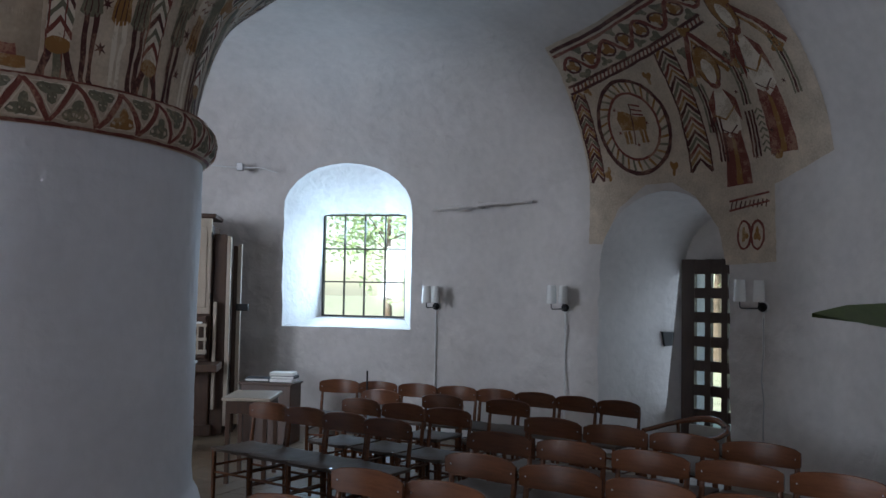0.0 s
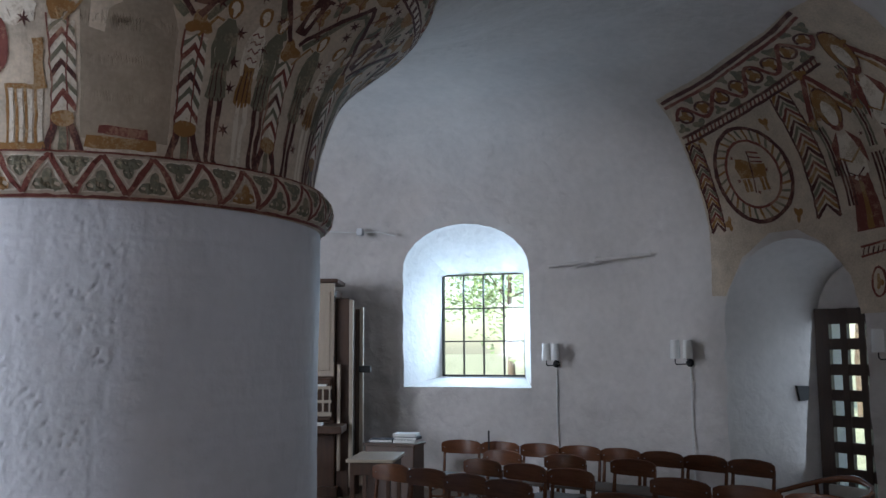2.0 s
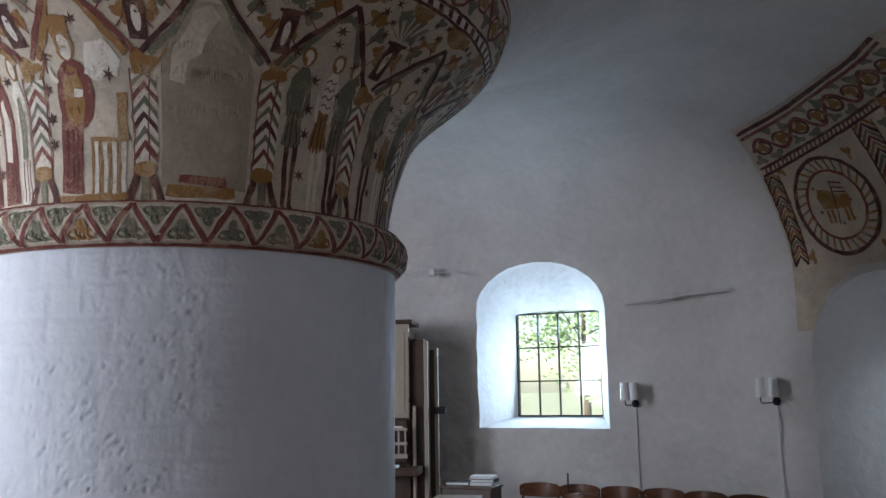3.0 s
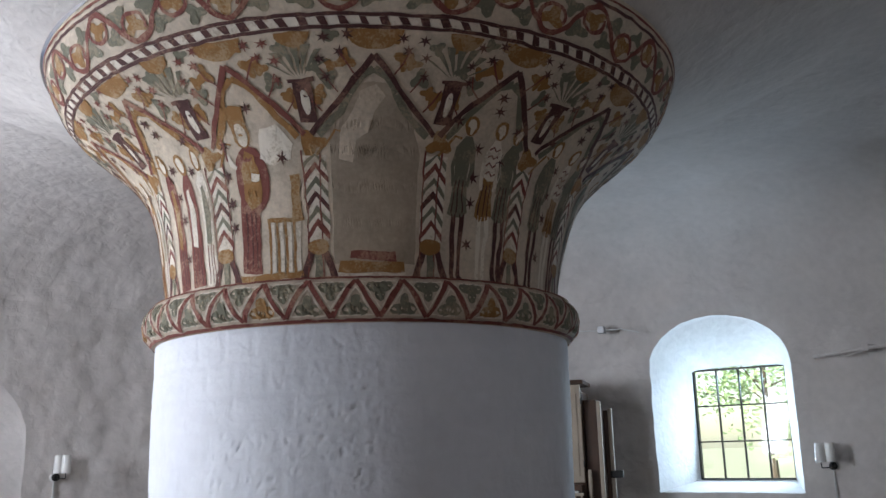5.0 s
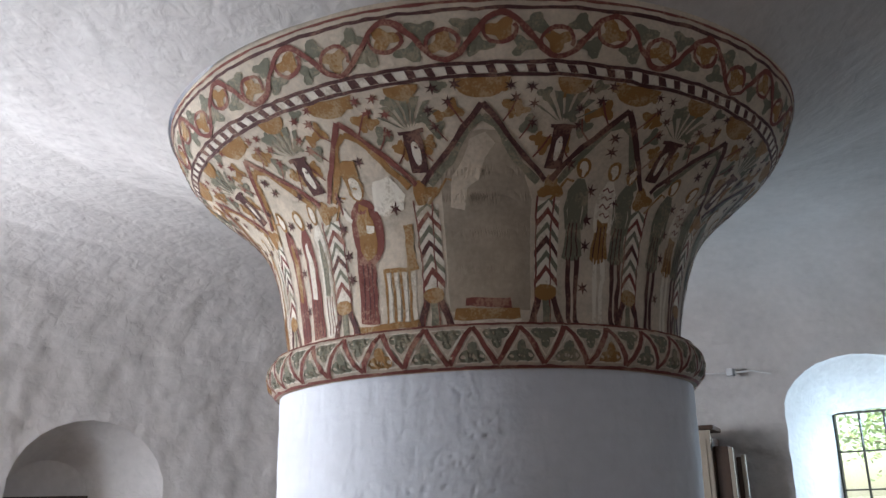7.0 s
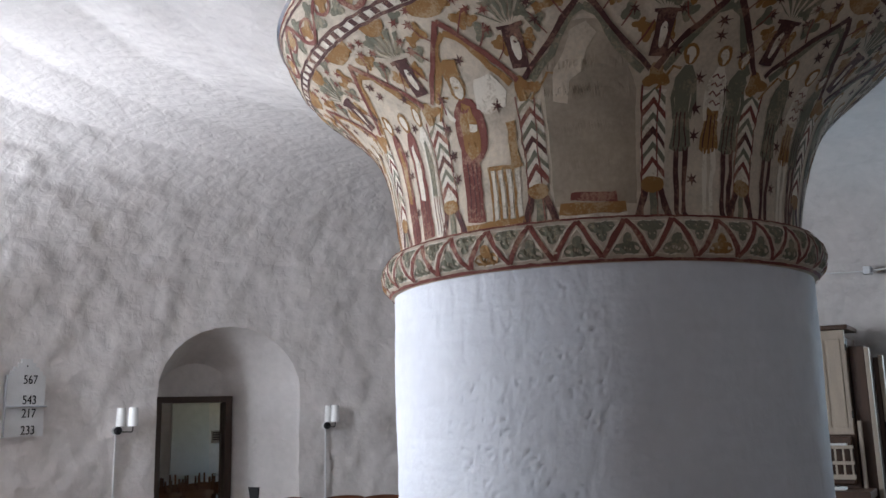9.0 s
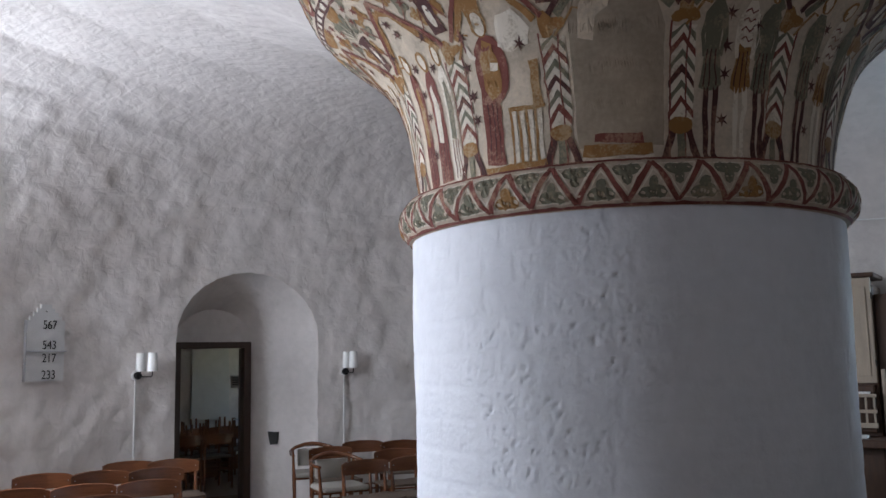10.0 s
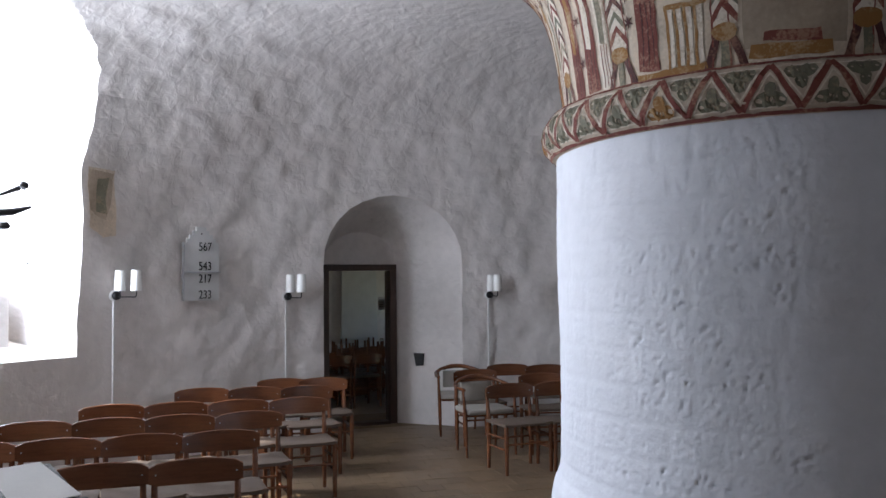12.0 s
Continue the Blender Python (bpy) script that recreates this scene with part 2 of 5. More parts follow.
WIN_AZ, BIG_AZ, WEST_AZ, SOUTH_AZ = 41.0, -86.8, -44.6, 77.6
CUTS = [
    arch_cutter(WIN_AZ, [(5.75, 0, 0.88, 1.20, 2.69, 3.31), (6.30, 0, 0.824, 1.222, 2.62, 3.22), (6.92, 0.0, 0.575, 1.335, 2.655, 2.70), (7.06, 0.0, 0.575, 1.335, 2.655, 2.70), (8.1, 0, 1.05, 0.9, 2.6, 3.2)]),
    arch_cutter(BIG_AZ, [(5.2, 0, 1.35, 1.04, 3.02, 4.15), (6.30, 0, 0.98, 1.09, 3.0, 4.0), (7.05, 0, 0.74, 1.28, 2.9, 3.8), (8.1, 0, 0.74, 1.28, 2.9, 3.8)]),
    arch_cutter(WEST_AZ, [(5.85, 0, 0.91, -0.2, 1.98, 2.82), (6.30, 0, 0.855, -0.2, 1.93, 2.774), (6.93, -0.22, 0.50, -0.2, 1.88, 2.38), (6.99, -0.22, 0.47, -0.2, 1.92, 1.94), (7.05, -0.09, 0.60, -0.2, 1.92, 1.94), (8.1, 0.11, 0.80, -0.2, 1.92, 1.94)]),
    arch_cutter(SOUTH_AZ, [(5.85, 0, 0.79, -0.2, 1.93, 2.78), (6.30, 0, 0.764, -0.2, 1.915, 2.74), (7.2, 0.18, 0.57, -0.2, 1.90, 2.58), (8.1, 0.18, 0.57, -0.2, 1.90, 2.58)]),
    # added opening, out of view, that holds the fill lamp
    arch_cutter(-110.0, [(5.85, 0, 0.86, 1.20, 2.62, 3.25), (6.30, 0, 0.82, 1.22, 2.6, 3.2), (7.0, 0, 0.6, 1.33, 2.6, 2.8), (8.1, 0, 0.9, 1.0, 2.6, 3.0)]),
    arch_cutter(176.0, [(5.85, 0, 1.0, -0.2, 1.9, 2.8), (8.1, 0, 1.0, -0.2, 1.9, 2.8)]),
]


def cut_ring(name, me, mat, label, category):
    ob = new(name, me)
    for c in CUTS:
        md = ob.modifiers.new("cut", "BOOLEAN")
        md.operation, md.solver, md.object = "DIFFERENCE", "EXACT", c
    done = bpy.data.meshes.new_from_object(ob.evaluated_get(bpy.context.evaluated_depsgraph_get()))
    ob.modifiers.clear()
    ob.data = done
    done.name = name
    done.materials.clear()
    done.materials.append(mat)
    for p in done.polygons:
        p.use_smooth = True
    done.set_sharp_from_angle(angle=radians(38))
    return tagged(ob, label, category, kind="structure")


SPLIT = 9                                  # where the wall ends and the vault begins
low = resample([(RW + 0.0, -0.05), (RW, 1.2)] + VAULT[:SPLIT - 3], 0.04)
high = resample(VAULT[SPLIT - 4:], 0.04)
cut_ring("wall_nave", ring_mesh("wall_nave", low, [(7.75, low[-1][1]), (7.75, -0.05)], 960, 1.0), M_LIME,
         "thick round whitewashed rubble wall with uneven lime plaster", "wall")
cut_ring("ceiling_vault", ring_mesh("ceiling_vault", high, [(1.885, 4.9), (7.75, 4.9), (7.75, high[0][1])], 960, 1.0), M_LIME,
         "whitewashed uneven ring vault round a pillar", "ceiling")
for c in CUTS:
    bpy.data.objects.remove(c)

# floor bed and ground
bm = bmesh.new()
lathe(bm, [(7.85, -0.16), (7.85, -0.006), (0.01, -0.006)], 96)
part("floor", bm, M_JOINT, label="brown tiled church floor with dark joints")
bpy.data.objects["floor"]["kind"] = "structure"
bpy.data.objects["floor"]["category"] = "floor"
bm = bmesh.new()
bmesh.ops.create_grid(bm, x_segments=40, y_segments=40, size=300, matrix=pose(0, 0, -0.35))
tagged(part("ground", bm, M_GRASS), "grassy churchyard ground round the church", "ground", kind="structure")

# ---------------------------------------------------------------- the pillar
def bell_swell(p):
    """The hand-shaped unevenness of the capital, growing towards its rim."""
    return (0.014 * noise.noise(p * 1.9) + 0.035 * p.x / math.hypot(p.x, p.y)) * min(1.0, max(0.0, (p.z - 2.75) / 0.7))


pillar = thing("pillar", label="round whitewashed central pillar with a painted flaring capital", category="pillar")
bm = bmesh.new()
prof = resample([(1.30, -0.02), (1.30, 0.05), (1.27, 0.37), (1.25, 0.54), (1.235, 0.60), (1.205, 0.66), (SHAFT - 0.005, 0.75), (SHAFT - 0.005, 1.5), (SHAFT, 2.43)], 0.0105)
lathe(bm, prof, 860)
for v in bm.verts:                         # the foot starts higher on the west side
    v.co.z -= 0.08 * v.co.x / math.hypot(v.co.x, v.co.y) * max(0.0, 1 - abs(v.co.z - 0.65) / 0.5)
COURSE = 0.158                             # height of a stone course, joints of about 4 cm
for v in bm.verts:
    h = math.hypot(v.co.x, v.co.y)
    d = noise.noise(v.co * 1.3) * 0.010 + noise.noise(v.co * 5) * 0.0025
    a = math.degrees(math.atan2(v.co.x, v.co.y)) % 360
    if v.co.z > 0.8:
        zz = v.co.z + 0.010 * noise.noise(v.co * 3)
        row = int(zz / COURSE)
        wide = 13.0 + 6.0 * noise.cell(Vector((row * 3.7, 2.5, 0.5)))
        along_row = (a + 41.0 * noise.cell(Vector((row * 5.3, 8.5, 1.5)))) / wide + 0.05 * noise.noise(v.co * 6)
        col = math.floor(along_row)
        dz = min(zz - row * COURSE, (row + 1) * COURSE - zz)
        da = min(along_row - col, col + 1 - along_row) * wide * 0.021
        stone = min(1.0, max(0.0, (min(dz, da) - 0.010) / 0.014))
        worn = 0.5 + 0.5 * noise.cell(Vector((row * 1.9 + 0.3, col * 2.3 + 0.7, 4.5)))
        worn *= min(1.0, max(0.25, (232 - a) / 20)) * min(1.0, max(0.25, (a - 160) / 20))
        q = v.co + Vector((0.02 * noise.noise(v.co * 19), 0.02 * noise.noise(v.co * 17 + Vector((5, 5, 5))), 0))
        tool = noise.noise(Vector((q.x * 46, q.y * 46, q.z * 46)))
        hole = max(0.0, noise.noise(Vector((q.x * 44, q.y * 44, q.z * 50)) + Vector((9, 2, 4))) - 0.27)
        d += stone * worn * (0.0026 * tool - 0.025 * hole) + 0.0017 * stone
    v.co.x *= 1 + d / h
    v.co.y *= 1 + d / h
part("shaft", bm, M_SHAFT, pillar, "whitewashed stone shaft with pitted plaster", True)
bm = bmesh.new()
lathe(bm, [(1.16, 2.36), (1.215, 2.376), (1.262, 2.425), (1.275, 2.49), (1.265, 2.533), (1.225, 2.587), (1.14, 2.60)], 160)
part("collar", bm, M_OLDLIME, pillar, "bulging collar painted with red and green triangles", True)
bm = bmesh.new()
lathe(bm, resample([(1.1, 2.52)] + BELL + [(1.89, 3.92), (1.78, 4.08)], 0.035), 320)
for v in bm.verts:
    h = math.hypot(v.co.x, v.co.y)
    d = bell_swell(v.co)
    v.co.x, v.co.y = v.co.x * (1 + d / h), v.co.y * (1 + d / h)
part("bell", bm, M_OLDLIME, pillar, "flaring capital with medieval lime painting", True)

# ---------------------------------------------------------------- lime painting on the capital and over the south door
PAINTS = [M_RED, M_DARKRED, M_OCHRE, M_GREEN, M_WHITEP, M_GREYPL, M_OLDLIME]
RED, DARK, OCHRE, GREEN, WHITE, BARE, CREAM = range(7)


def along(profile):
    """The place on a profile by its length from the start: radius, height and the outward normal."""
    cum = [0.0]
    for a, b in zip(profile, profile[1:]):
        cum.append(cum[-1] + math.hypot(b[0] - a[0], b[1] - a[1]))

    def at(w):
        w = min(max(w, 0.0), cum[-1] - 1e-6)
        i = max(k for k in range(len(cum) - 1) if cum[k] <= w)
        f = (w - cum[i]) / (cum[i + 1] - cum[i])
        (r0, z0), (r1, z1) = profile[i], profile[i + 1]
        d = math.hypot(r1 - r0, z1 - z0)
        return r0 + (r1 - r0) * f, z0 + (z1 - z0) * f, (z1 - z0) / d, -(r1 - r0) / d
    return at, cum[-1]


bell_at, BELL_LEN = along(BELL)
COLLAR = [(1.217, 2.376), (1.264, 2.425), (1.277, 2.49), (1.267, 2.533), (1.227, 2.585)]
collar_at, COLLAR_LEN = along(COLLAR)
wall_at, WALL_LEN = along([(RW, 1.6)] + VAULT[:11])


def on_bell(az, w, lift):
    r, z, nr, nz = bell_at(w * BELL_LEN / 1.525)
    r += bell_swell(polar(az, r, z))
    return polar(az, r + nr * lift, z + nz * lift)


def on_collar(az, w, lift):
    r, z, nr, nz = collar_at(w)
    return polar(az, r + nr * lift, z + nz * lift)


def on_nave_wall(az, w, lift):
    r, z, nr, nz = wall_at(w)
    r += rough_wall(polar(az, r, z), 1.0)
    return polar(az, r - nr * lift, z - nz * lift)


class Painter:
    """Flat shapes in (u, w): degrees to the right of a middle, metres up the surface; laid on it as thin paint."""

    def __init__(self, surface, middle, turn=-1, lift=0.0018, step=0.0009, max_u=2.0):
        self.surface, self.middle, self.turn, self.lift, self.step, self.max_u = surface, middle, turn, lift, step, max_u
        self.bm = bmesh.new()

    def fill(self, pts, colour, layer=0):
        tmp = bmesh.new()
        f = tmp.faces.new([tmp.verts.new((u, w, 0)) for u, w in pts])
        bmesh.ops.triangulate(tmp, faces=[f])
        for _ in range(7):
            long = [e for e in tmp.edges if abs(e.verts[0].co.x - e.verts[1].co.x) > self.max_u or abs(e.verts[0].co.y - e.verts[1].co.y) > 0.06]
            if not long:
                break
            bmesh.ops.subdivide_edges(tmp, edges=long, cuts=1)
            bmesh.ops.triangulate(tmp, faces=[f for f in tmp.faces if len(f.verts) > 3])
        for v in tmp.verts:                # the unsteady edge of a hand-drawn stroke
            q = Vector((v.co.x * (0.5 if self.max_u > 1.5 else 1.8), v.co.y * 17, self.middle))
            v.co.x += noise.noise(q) * (0.42 if self.max_u > 1.5 else 0.10)
            v.co.y += noise.noise(q + Vector((9, 4, 2))) * 0.009
        new_v = {v: self.bm.verts.new(self.surface(self.middle + self.turn * v.co.x, v.co.y, self.lift + self.step * layer)) for v in tmp.verts}
        for f in tmp.faces:
            g = self.bm.faces.new([new_v[v] for v in f.verts])
            g.material_index = colour
        tmp.free()

    def line(self, pts, width, colour, layer=1, deg=45.0):
        """A stroke as broad as width (metres); deg: degrees of u in a metre, to keep it even."""
        left, right = [], []
        for i, (u, w) in enumerate(pts):
            a, b = pts[max(i - 1, 0)], pts[min(i + 1, len(pts) - 1)]
            du, dw = (b[0] - a[0]) / deg, b[1] - a[1]
            d = math.hypot(du, dw) or 1
            wd = width * (1 + 0.18 * noise.noise(Vector((u * 0.7, w * 9, self.middle))))
            left.append((u - dw / d * wd / 2 * deg, w + du / d * wd / 2))
            right.append((u + dw / d * wd / 2 * deg, w - du / d * wd / 2))
        for i in range(len(pts) - 1):
            self.fill([left[i], left[i + 1], right[i + 1], right[i]], colour, layer)

    def oval(self, u, w, ru, rw, colour, layer=1, n=12):
        self.fill([(u + ru * math.cos(2 * math.pi * k / n), w + rw * math.sin(2 * math.pi * k / n)) for k in range(n)], colour, layer)

    def star(self, u, w, r, colour=DARK, deg=42.0):
        pts = []
        for k in range(12):
            q = r if k % 2 == 0 else r * 0.33
            a = math.pi * k / 6
            pts.append((u + q * math.sin(a) * deg, w + q * math.cos(a)))
        self.fill(pts, colour, 2)

    def done(self, name, parent, label=""):
        bm, self.bm = self.bm, bmesh.new()
        me = bpy.data.meshes.new(name)
        for f in bm.faces:
            f.normal_update()
            c = f.calc_center_median()
            out = Vector((c.x, c.y, 0))
            if (f.normal.dot(out) < 0) == (self.turn < 0):
                f.normal_flip()
        bm.to_mesh(me)
        bm.free()
        for m in PAINTS:
            me.materials.append(m)
        ob = new(name, me)
        ob.parent = parent
        if label:
            ob["label"] = label
        return ob


def chevron_column(p, u, w0, w1, half, deg, lean=0.0):
    """A pillar painted with chevrons in dark red and grey green on white."""
    at = lambda f: u + lean * f
    p.fill([(at(0) - half, w0), (at(0) + half, w0), (at(1) + half, w1), (at(1) - half, w1)], WHITE, 0)
    n = 3
    step = (w1 - w0) / n
    for k in range(n):
        w = w0 + step * k
        f = (k + 0.5) / n
        for c, o in ((DARK if k % 2 else RED, 0.0), (GREEN, step * 0.5)):
            t = step * 0.24
            a = at(f)
            p.fill([(a - half, w + o), (a, min(w + o + step * 0.55, w1)), (a, min(w + o + step * 0.55 + t, w1 + 0.01)), (a - half, w + o + t)], c, 1)
            p.fill([(a, min(w + o + step * 0.55, w1)), (a + half, w + o), (a + half, w + o + t), (a, min(w + o + step * 0.55 + t, w1 + 0.01))], c, 1)


def leaf_blob(p, u, w, ru, rw, colour, layer=1):
    pts = []
    for k in range(18):
        a = 2 * math.pi * k / 18
        q = 0.72 + 0.28 * math.cos(3 * a + u)
        pts.append((u + ru * q * math.cos(a), w + rw * q * math.sin(a)))
    p.fill(pts, colour, layer)


def robed_figure(p, u, w0, w1, half, robe, over):
    """A standing painted shape: a robe, a mantle and a round top."""
    h = w1 - w0
    p.fill([(u - half, w0), (u + half, w0), (u + half * 0.9, w0 + h * 0.45), (u + half * 0.8, w0 + h * 0.74), (u + half * 0.3, w0 + h * 0.82), (u - half * 0.3, w0 + h * 0.82), (u - half * 0.8, w0 + h * 0.74), (u - half * 0.8, w0 + h * 0.45)], robe, 1)
    p.fill([(u - half * 0.5, w0 + h * 0.3), (u + half * 0.2, w0 + h * 0.28), (u + half * 0.5, w0 + h * 0.5), (u + half * 0.15, w0 + h * 0.72), (u - half * 0.3, w0 + h * 0.70)], over, 2)
    for s in (-0.55, 0.1, 0.6):
        p.line([(u + half * s, w0 + 0.01), (u + half * s * 0.8, w0 + h * 0.28)], 0.006, DARK if robe == RED else RED, 2)
    p.oval(u, w0 + h * 0.90, half * 0.62, h * 0.085, OCHRE, 1)
    p.oval(u, w0 + h * 0.90, half * 0.36, h * 0.062, WHITE, 2)


def saint_shape(p, u, w0, w1, half):
    """A tall painted shape: red skirt, ochre middle fold, white mantle with red lines, a large round halo."""
    h = w1 - w0
    p.fill([(u - half, w0), (u + half * 0.9, w0 + 0.01), (u + half * 0.7, w0 + h * 0.36), (u - half * 0.75, w0 + h * 0.36)], RED, 1)
    p.fill([(u - half * 0.25, w0 + 0.01), (u + half * 0.2, w0 + 0.02), (u + half * 0.15, w0 + h * 0.3), (u - half * 0.1, w0 + h * 0.33)], OCHRE, 2)
    p.fill([(u - half * 0.75, w0 + h * 0.37), (u, w0 + h * 0.31), (u + half * 0.8, w0 + h * 0.37), (u + half * 0.9, w0 + h * 0.55), (u + half * 0.3, w0 + h * 0.64), (u - half * 0.4, w0 + h * 0.64), (u - half * 0.95, w0 + h * 0.52)], WHITE, 1)
    for s in (-1, 1):
        p.fill([(u + s * half * 0.3, w0 + h * 0.66), (u + s * half * 1.0, w0 + h * 0.58), (u + s * half * 1.05, w0 + h * 0.42), (u + s * half * 0.7, w0 + h * 0.50)], RED, 2)
    p.line([(u - half * 0.8, w0 + h * 0.49), (u - half * 0.1, w0 + h * 0.45), (u + half * 0.8, w0 + h * 0.53)], 0.02, OCHRE, 3, 11.2)
    p.line([(u - half * 0.6, w0 + h * 0.39), (u, w0 + h * 0.35), (u + half * 0.6, w0 + h * 0.40)], 0.014, DARK, 3, 11.2)
    p.oval(u, w0 + h * 0.83, half * 0.85, h * 0.15, DARK, 1, 16)
    p.oval(u, w0 + h * 0.83, half * 0.78, h * 0.137, OCHRE, 2, 16)
    p.oval(u, w0 + h * 0.79, half * 0.42, h * 0.09, WHITE, 3, 12)
    p.oval(u, w0 + h * 0.72, half * 0.45, h * 0.06, RED, 2, 12)


def seated_shape(p, u):
    """A painted crowned shape on a barred seat: red skirt, round red mantle over ochre, pale head, three-pointed crown."""
    p.fill([(u - 4.6, 0.08), (u + 0.6, 0.07), (u + 0.9, 0.34), (u + 0.4, 0.46), (u - 3.6, 0.46), (u - 4.4, 0.30)], RED, 1)
    p.oval(u, 0.515, 4.3, 0.165, RED, 1, 18)
    p.fill([(u - 2.6, 0.43), (u - 1.0, 0.37), (u + 1.6, 0.40), (u + 2.5, 0.50), (u + 1.2, 0.63), (u - 0.6, 0.66), (u - 2.4, 0.57)], OCHRE, 2)
    p.fill([(u - 0.2, 0.51), (u + 2.0, 0.505), (u + 2.1, 0.535), (u, 0.545)], WHITE, 3)
    for x in (-3.4, -1.8, -0.4):
        p.line([(u + x, 0.10), (u + x * 0.7, 0.36)], 0.006, DARK, 2, 46)
    p.oval(u - 0.2, 0.745, 2.0, 0.075, OCHRE, 1, 14)
    p.oval(u - 0.1, 0.735, 1.3, 0.058, WHITE, 2, 12)
    p.fill([(u - 2.0, 0.785), (u + 1.7, 0.79), (u + 2.2, 0.87), (u + 1.0, 0.82), (u - 0.1, 0.885), (u - 1.1, 0.82), (u - 2.4, 0.865)], OCHRE, 3)
    p.line([(u - 5.4, 0.66), (u - 4.6, 0.60), (u - 3.6, 0.58)], 0.022, WHITE, 2, 46)
    p.line([(u - 5.6, 0.62), (u - 5.5, 0.74)], 0.012, RED, 2, 46)


def capital_bay(k):
    """One bay of the capital between two painted columns, with its gable, figures and stars."""
    mid = 178.3 + 25.0 * k
    rnd = random.Random(40 + k)
    p = Painter(on_bell, mid)
    bell = bpy.data.objects["bell"]
    e = 14.0 if k == 0 else 12.5           # the middle bay is wider on its right
    # the painted column at the right border
    chevron_column(p, e, 0.20, 0.60, 2.75, 47)
    p.oval(e, 0.175, 2.7, 0.038, OCHRE, 2)
    p.fill([(e - 1.0, 0.005), (e + 1.0, 0.005), (e + 0.8, 0.14), (e - 0.8, 0.14)], GREEN, 1)
    p.line([(e - 4.2, 0.005), (e - 1.7, 0.15)], 0.036, DARK, 1)
    p.line([(e + 4.2, 0.005), (e + 1.7, 0.15)], 0.036, DARK, 1)
    leaf_blob(p, e, 0.66, 3.4, 0.07, OCHRE, 1)
    p.done("painted_column", bell)
    # gable with an ochre inner line
    p.line([(-e + 1.4, 0.70), (-6.2, 0.86), (0, 1.075)], 0.028, RED if k > 0 else DARK, 2, 40)
    p.line([(e - 1.4, 0.70), (6.2, 0.86), (0, 1.075)], 0.028, RED if k > 0 else DARK, 2, 40)
    p.line([(-e + 3.0, 0.69), (-6.2, 0.80), (-2.4, 0.97), (0, 1.01)], 0.034, OCHRE if k > 0 else GREEN, 1, 40)
    p.line([(e - 3.0, 0.69), (6.2, 0.80), (2.4, 0.97), (0, 1.01)], 0.034, OCHRE if k > 0 else GREEN, 1, 40)
    p.line([(-e + 2.0, 0.60), (-7.5, 0.71), (-6.0, 0.70)], 0.012, OCHRE, 1, 44)
    for s in (-1, 1):
        for f in (0.25, 0.5, 0.75):
            u, w = s * e * (1 - f) * 0.92, 0.70 + f * 0.36
            leaf_blob(p, u + 1.5 * s, w + 0.085, 1.9, 0.06, OCHRE if (f != 0.5) else GREEN, 1)
            p.line([(u, w + 0.02), (u + 1.4 * s, w + 0.07), (u + 2.4 * s, w + 0.13)], 0.008, RED, 2, 38)
    p.fill([(4.2 * math.cos(math.pi * (1 + j / 10)), 1.195 + 0.095 * math.sin(math.pi * (1 + j / 10))) for j in range(11)], OCHRE, 1)
    p.done("painted_gable", bell)
    # the little house and fan over the column
    p.fill([(e - 1.7, 0.755), (e + 1.7, 0.755), (e + 1.6, 0.96), (e - 1.6, 0.96)], DARK, 2)
    p.oval(e, 0.855, 0.7, 0.065, WHITE, 3)
    p.line([(e - 2.3, 0.965), (e + 2.3, 0.965)], 0.02, DARK, 2, 38)
    for j in range(-3, 4):
        a = j * 0.36
        p.fill([(e + 0.3 * j, 0.985), (e + 38 * 0.15 * math.sin(a + 0.13), 0.985 + 0.16 * math.cos(a)), (e + 38 * 0.15 * math.sin(a - 0.15), 0.985 + 0.16 * math.cos(a))], GREEN, 1)
    p.fill([(e + 2.7 * math.cos(math.pi * (1 + j / 10)), 1.195 + 0.075 * math.sin(math.pi * (1 + j / 10))) for j in range(11)], OCHRE, 2)
    p.done("painted_house", bell)
    for u, w in ((-7.6, 1.15), (-5.2, 1.10), (-4.4, 1.17), (4.6, 1.16), (7.3, 1.15), (5.6, 1.09), (8.6, 1.07), (-8.8, 1.06), (8.2, 0.98), (-8.4, 0.98)):
        p.star(u + rnd.uniform(-0.4, 0.4), w + rnd.uniform(-0.01, 0.01), 0.031, DARK if k <= 0 else RED, 36)
    p.done("painted_star", bell)
    for u, w, c in ((-10.2, 1.02, GREEN), (-6.8, 1.03, OCHRE), (6.4, 1.04, OCHRE), (9.6, 1.12, GREEN), (-3.0, 1.165, OCHRE), (3.1, 1.16, OCHRE), (-9.9, 0.90, OCHRE), (9.4, 0.90, OCHRE), (-6.6, 1.17, GREEN), (-11.6, 1.13, OCHRE)):
        leaf_blob(p, u + rnd.uniform(-0.3, 0.3), w, 1.5, 0.04, c, 0)
    for s in (-1, 1):
        p.line([(s * (e - 2.6), 0.02), (s * (e - 2.4), 0.35), (s * (e - 2.7), 0.62)], 0.008, RED, 1, 46)
    p.done("painted_leaf", bell)
    # what stands in the bay
    if k == 0:
        arch = [(-8.8, 0.09), (-9.0, 0.6)] + [(-9.0 * math.cos(math.pi * j / 12), 0.62 + 0.33 * math.sin(math.pi * j / 12)) for j in range(1, 12)] + [(10.2, 0.6), (10.2, 0.09)]
        p.fill(arch, BARE, 0)
        p.fill([(-7.4, 0.58), (-6.4, 0.72), (-4.0, 0.80), (-2.6, 0.90), (0.6, 0.935), (2.2, 0.88), (0.4, 0.80), (-1.0, 0.70), (-3.4, 0.66), (-4.4, 0.56)], CREAM, 1)
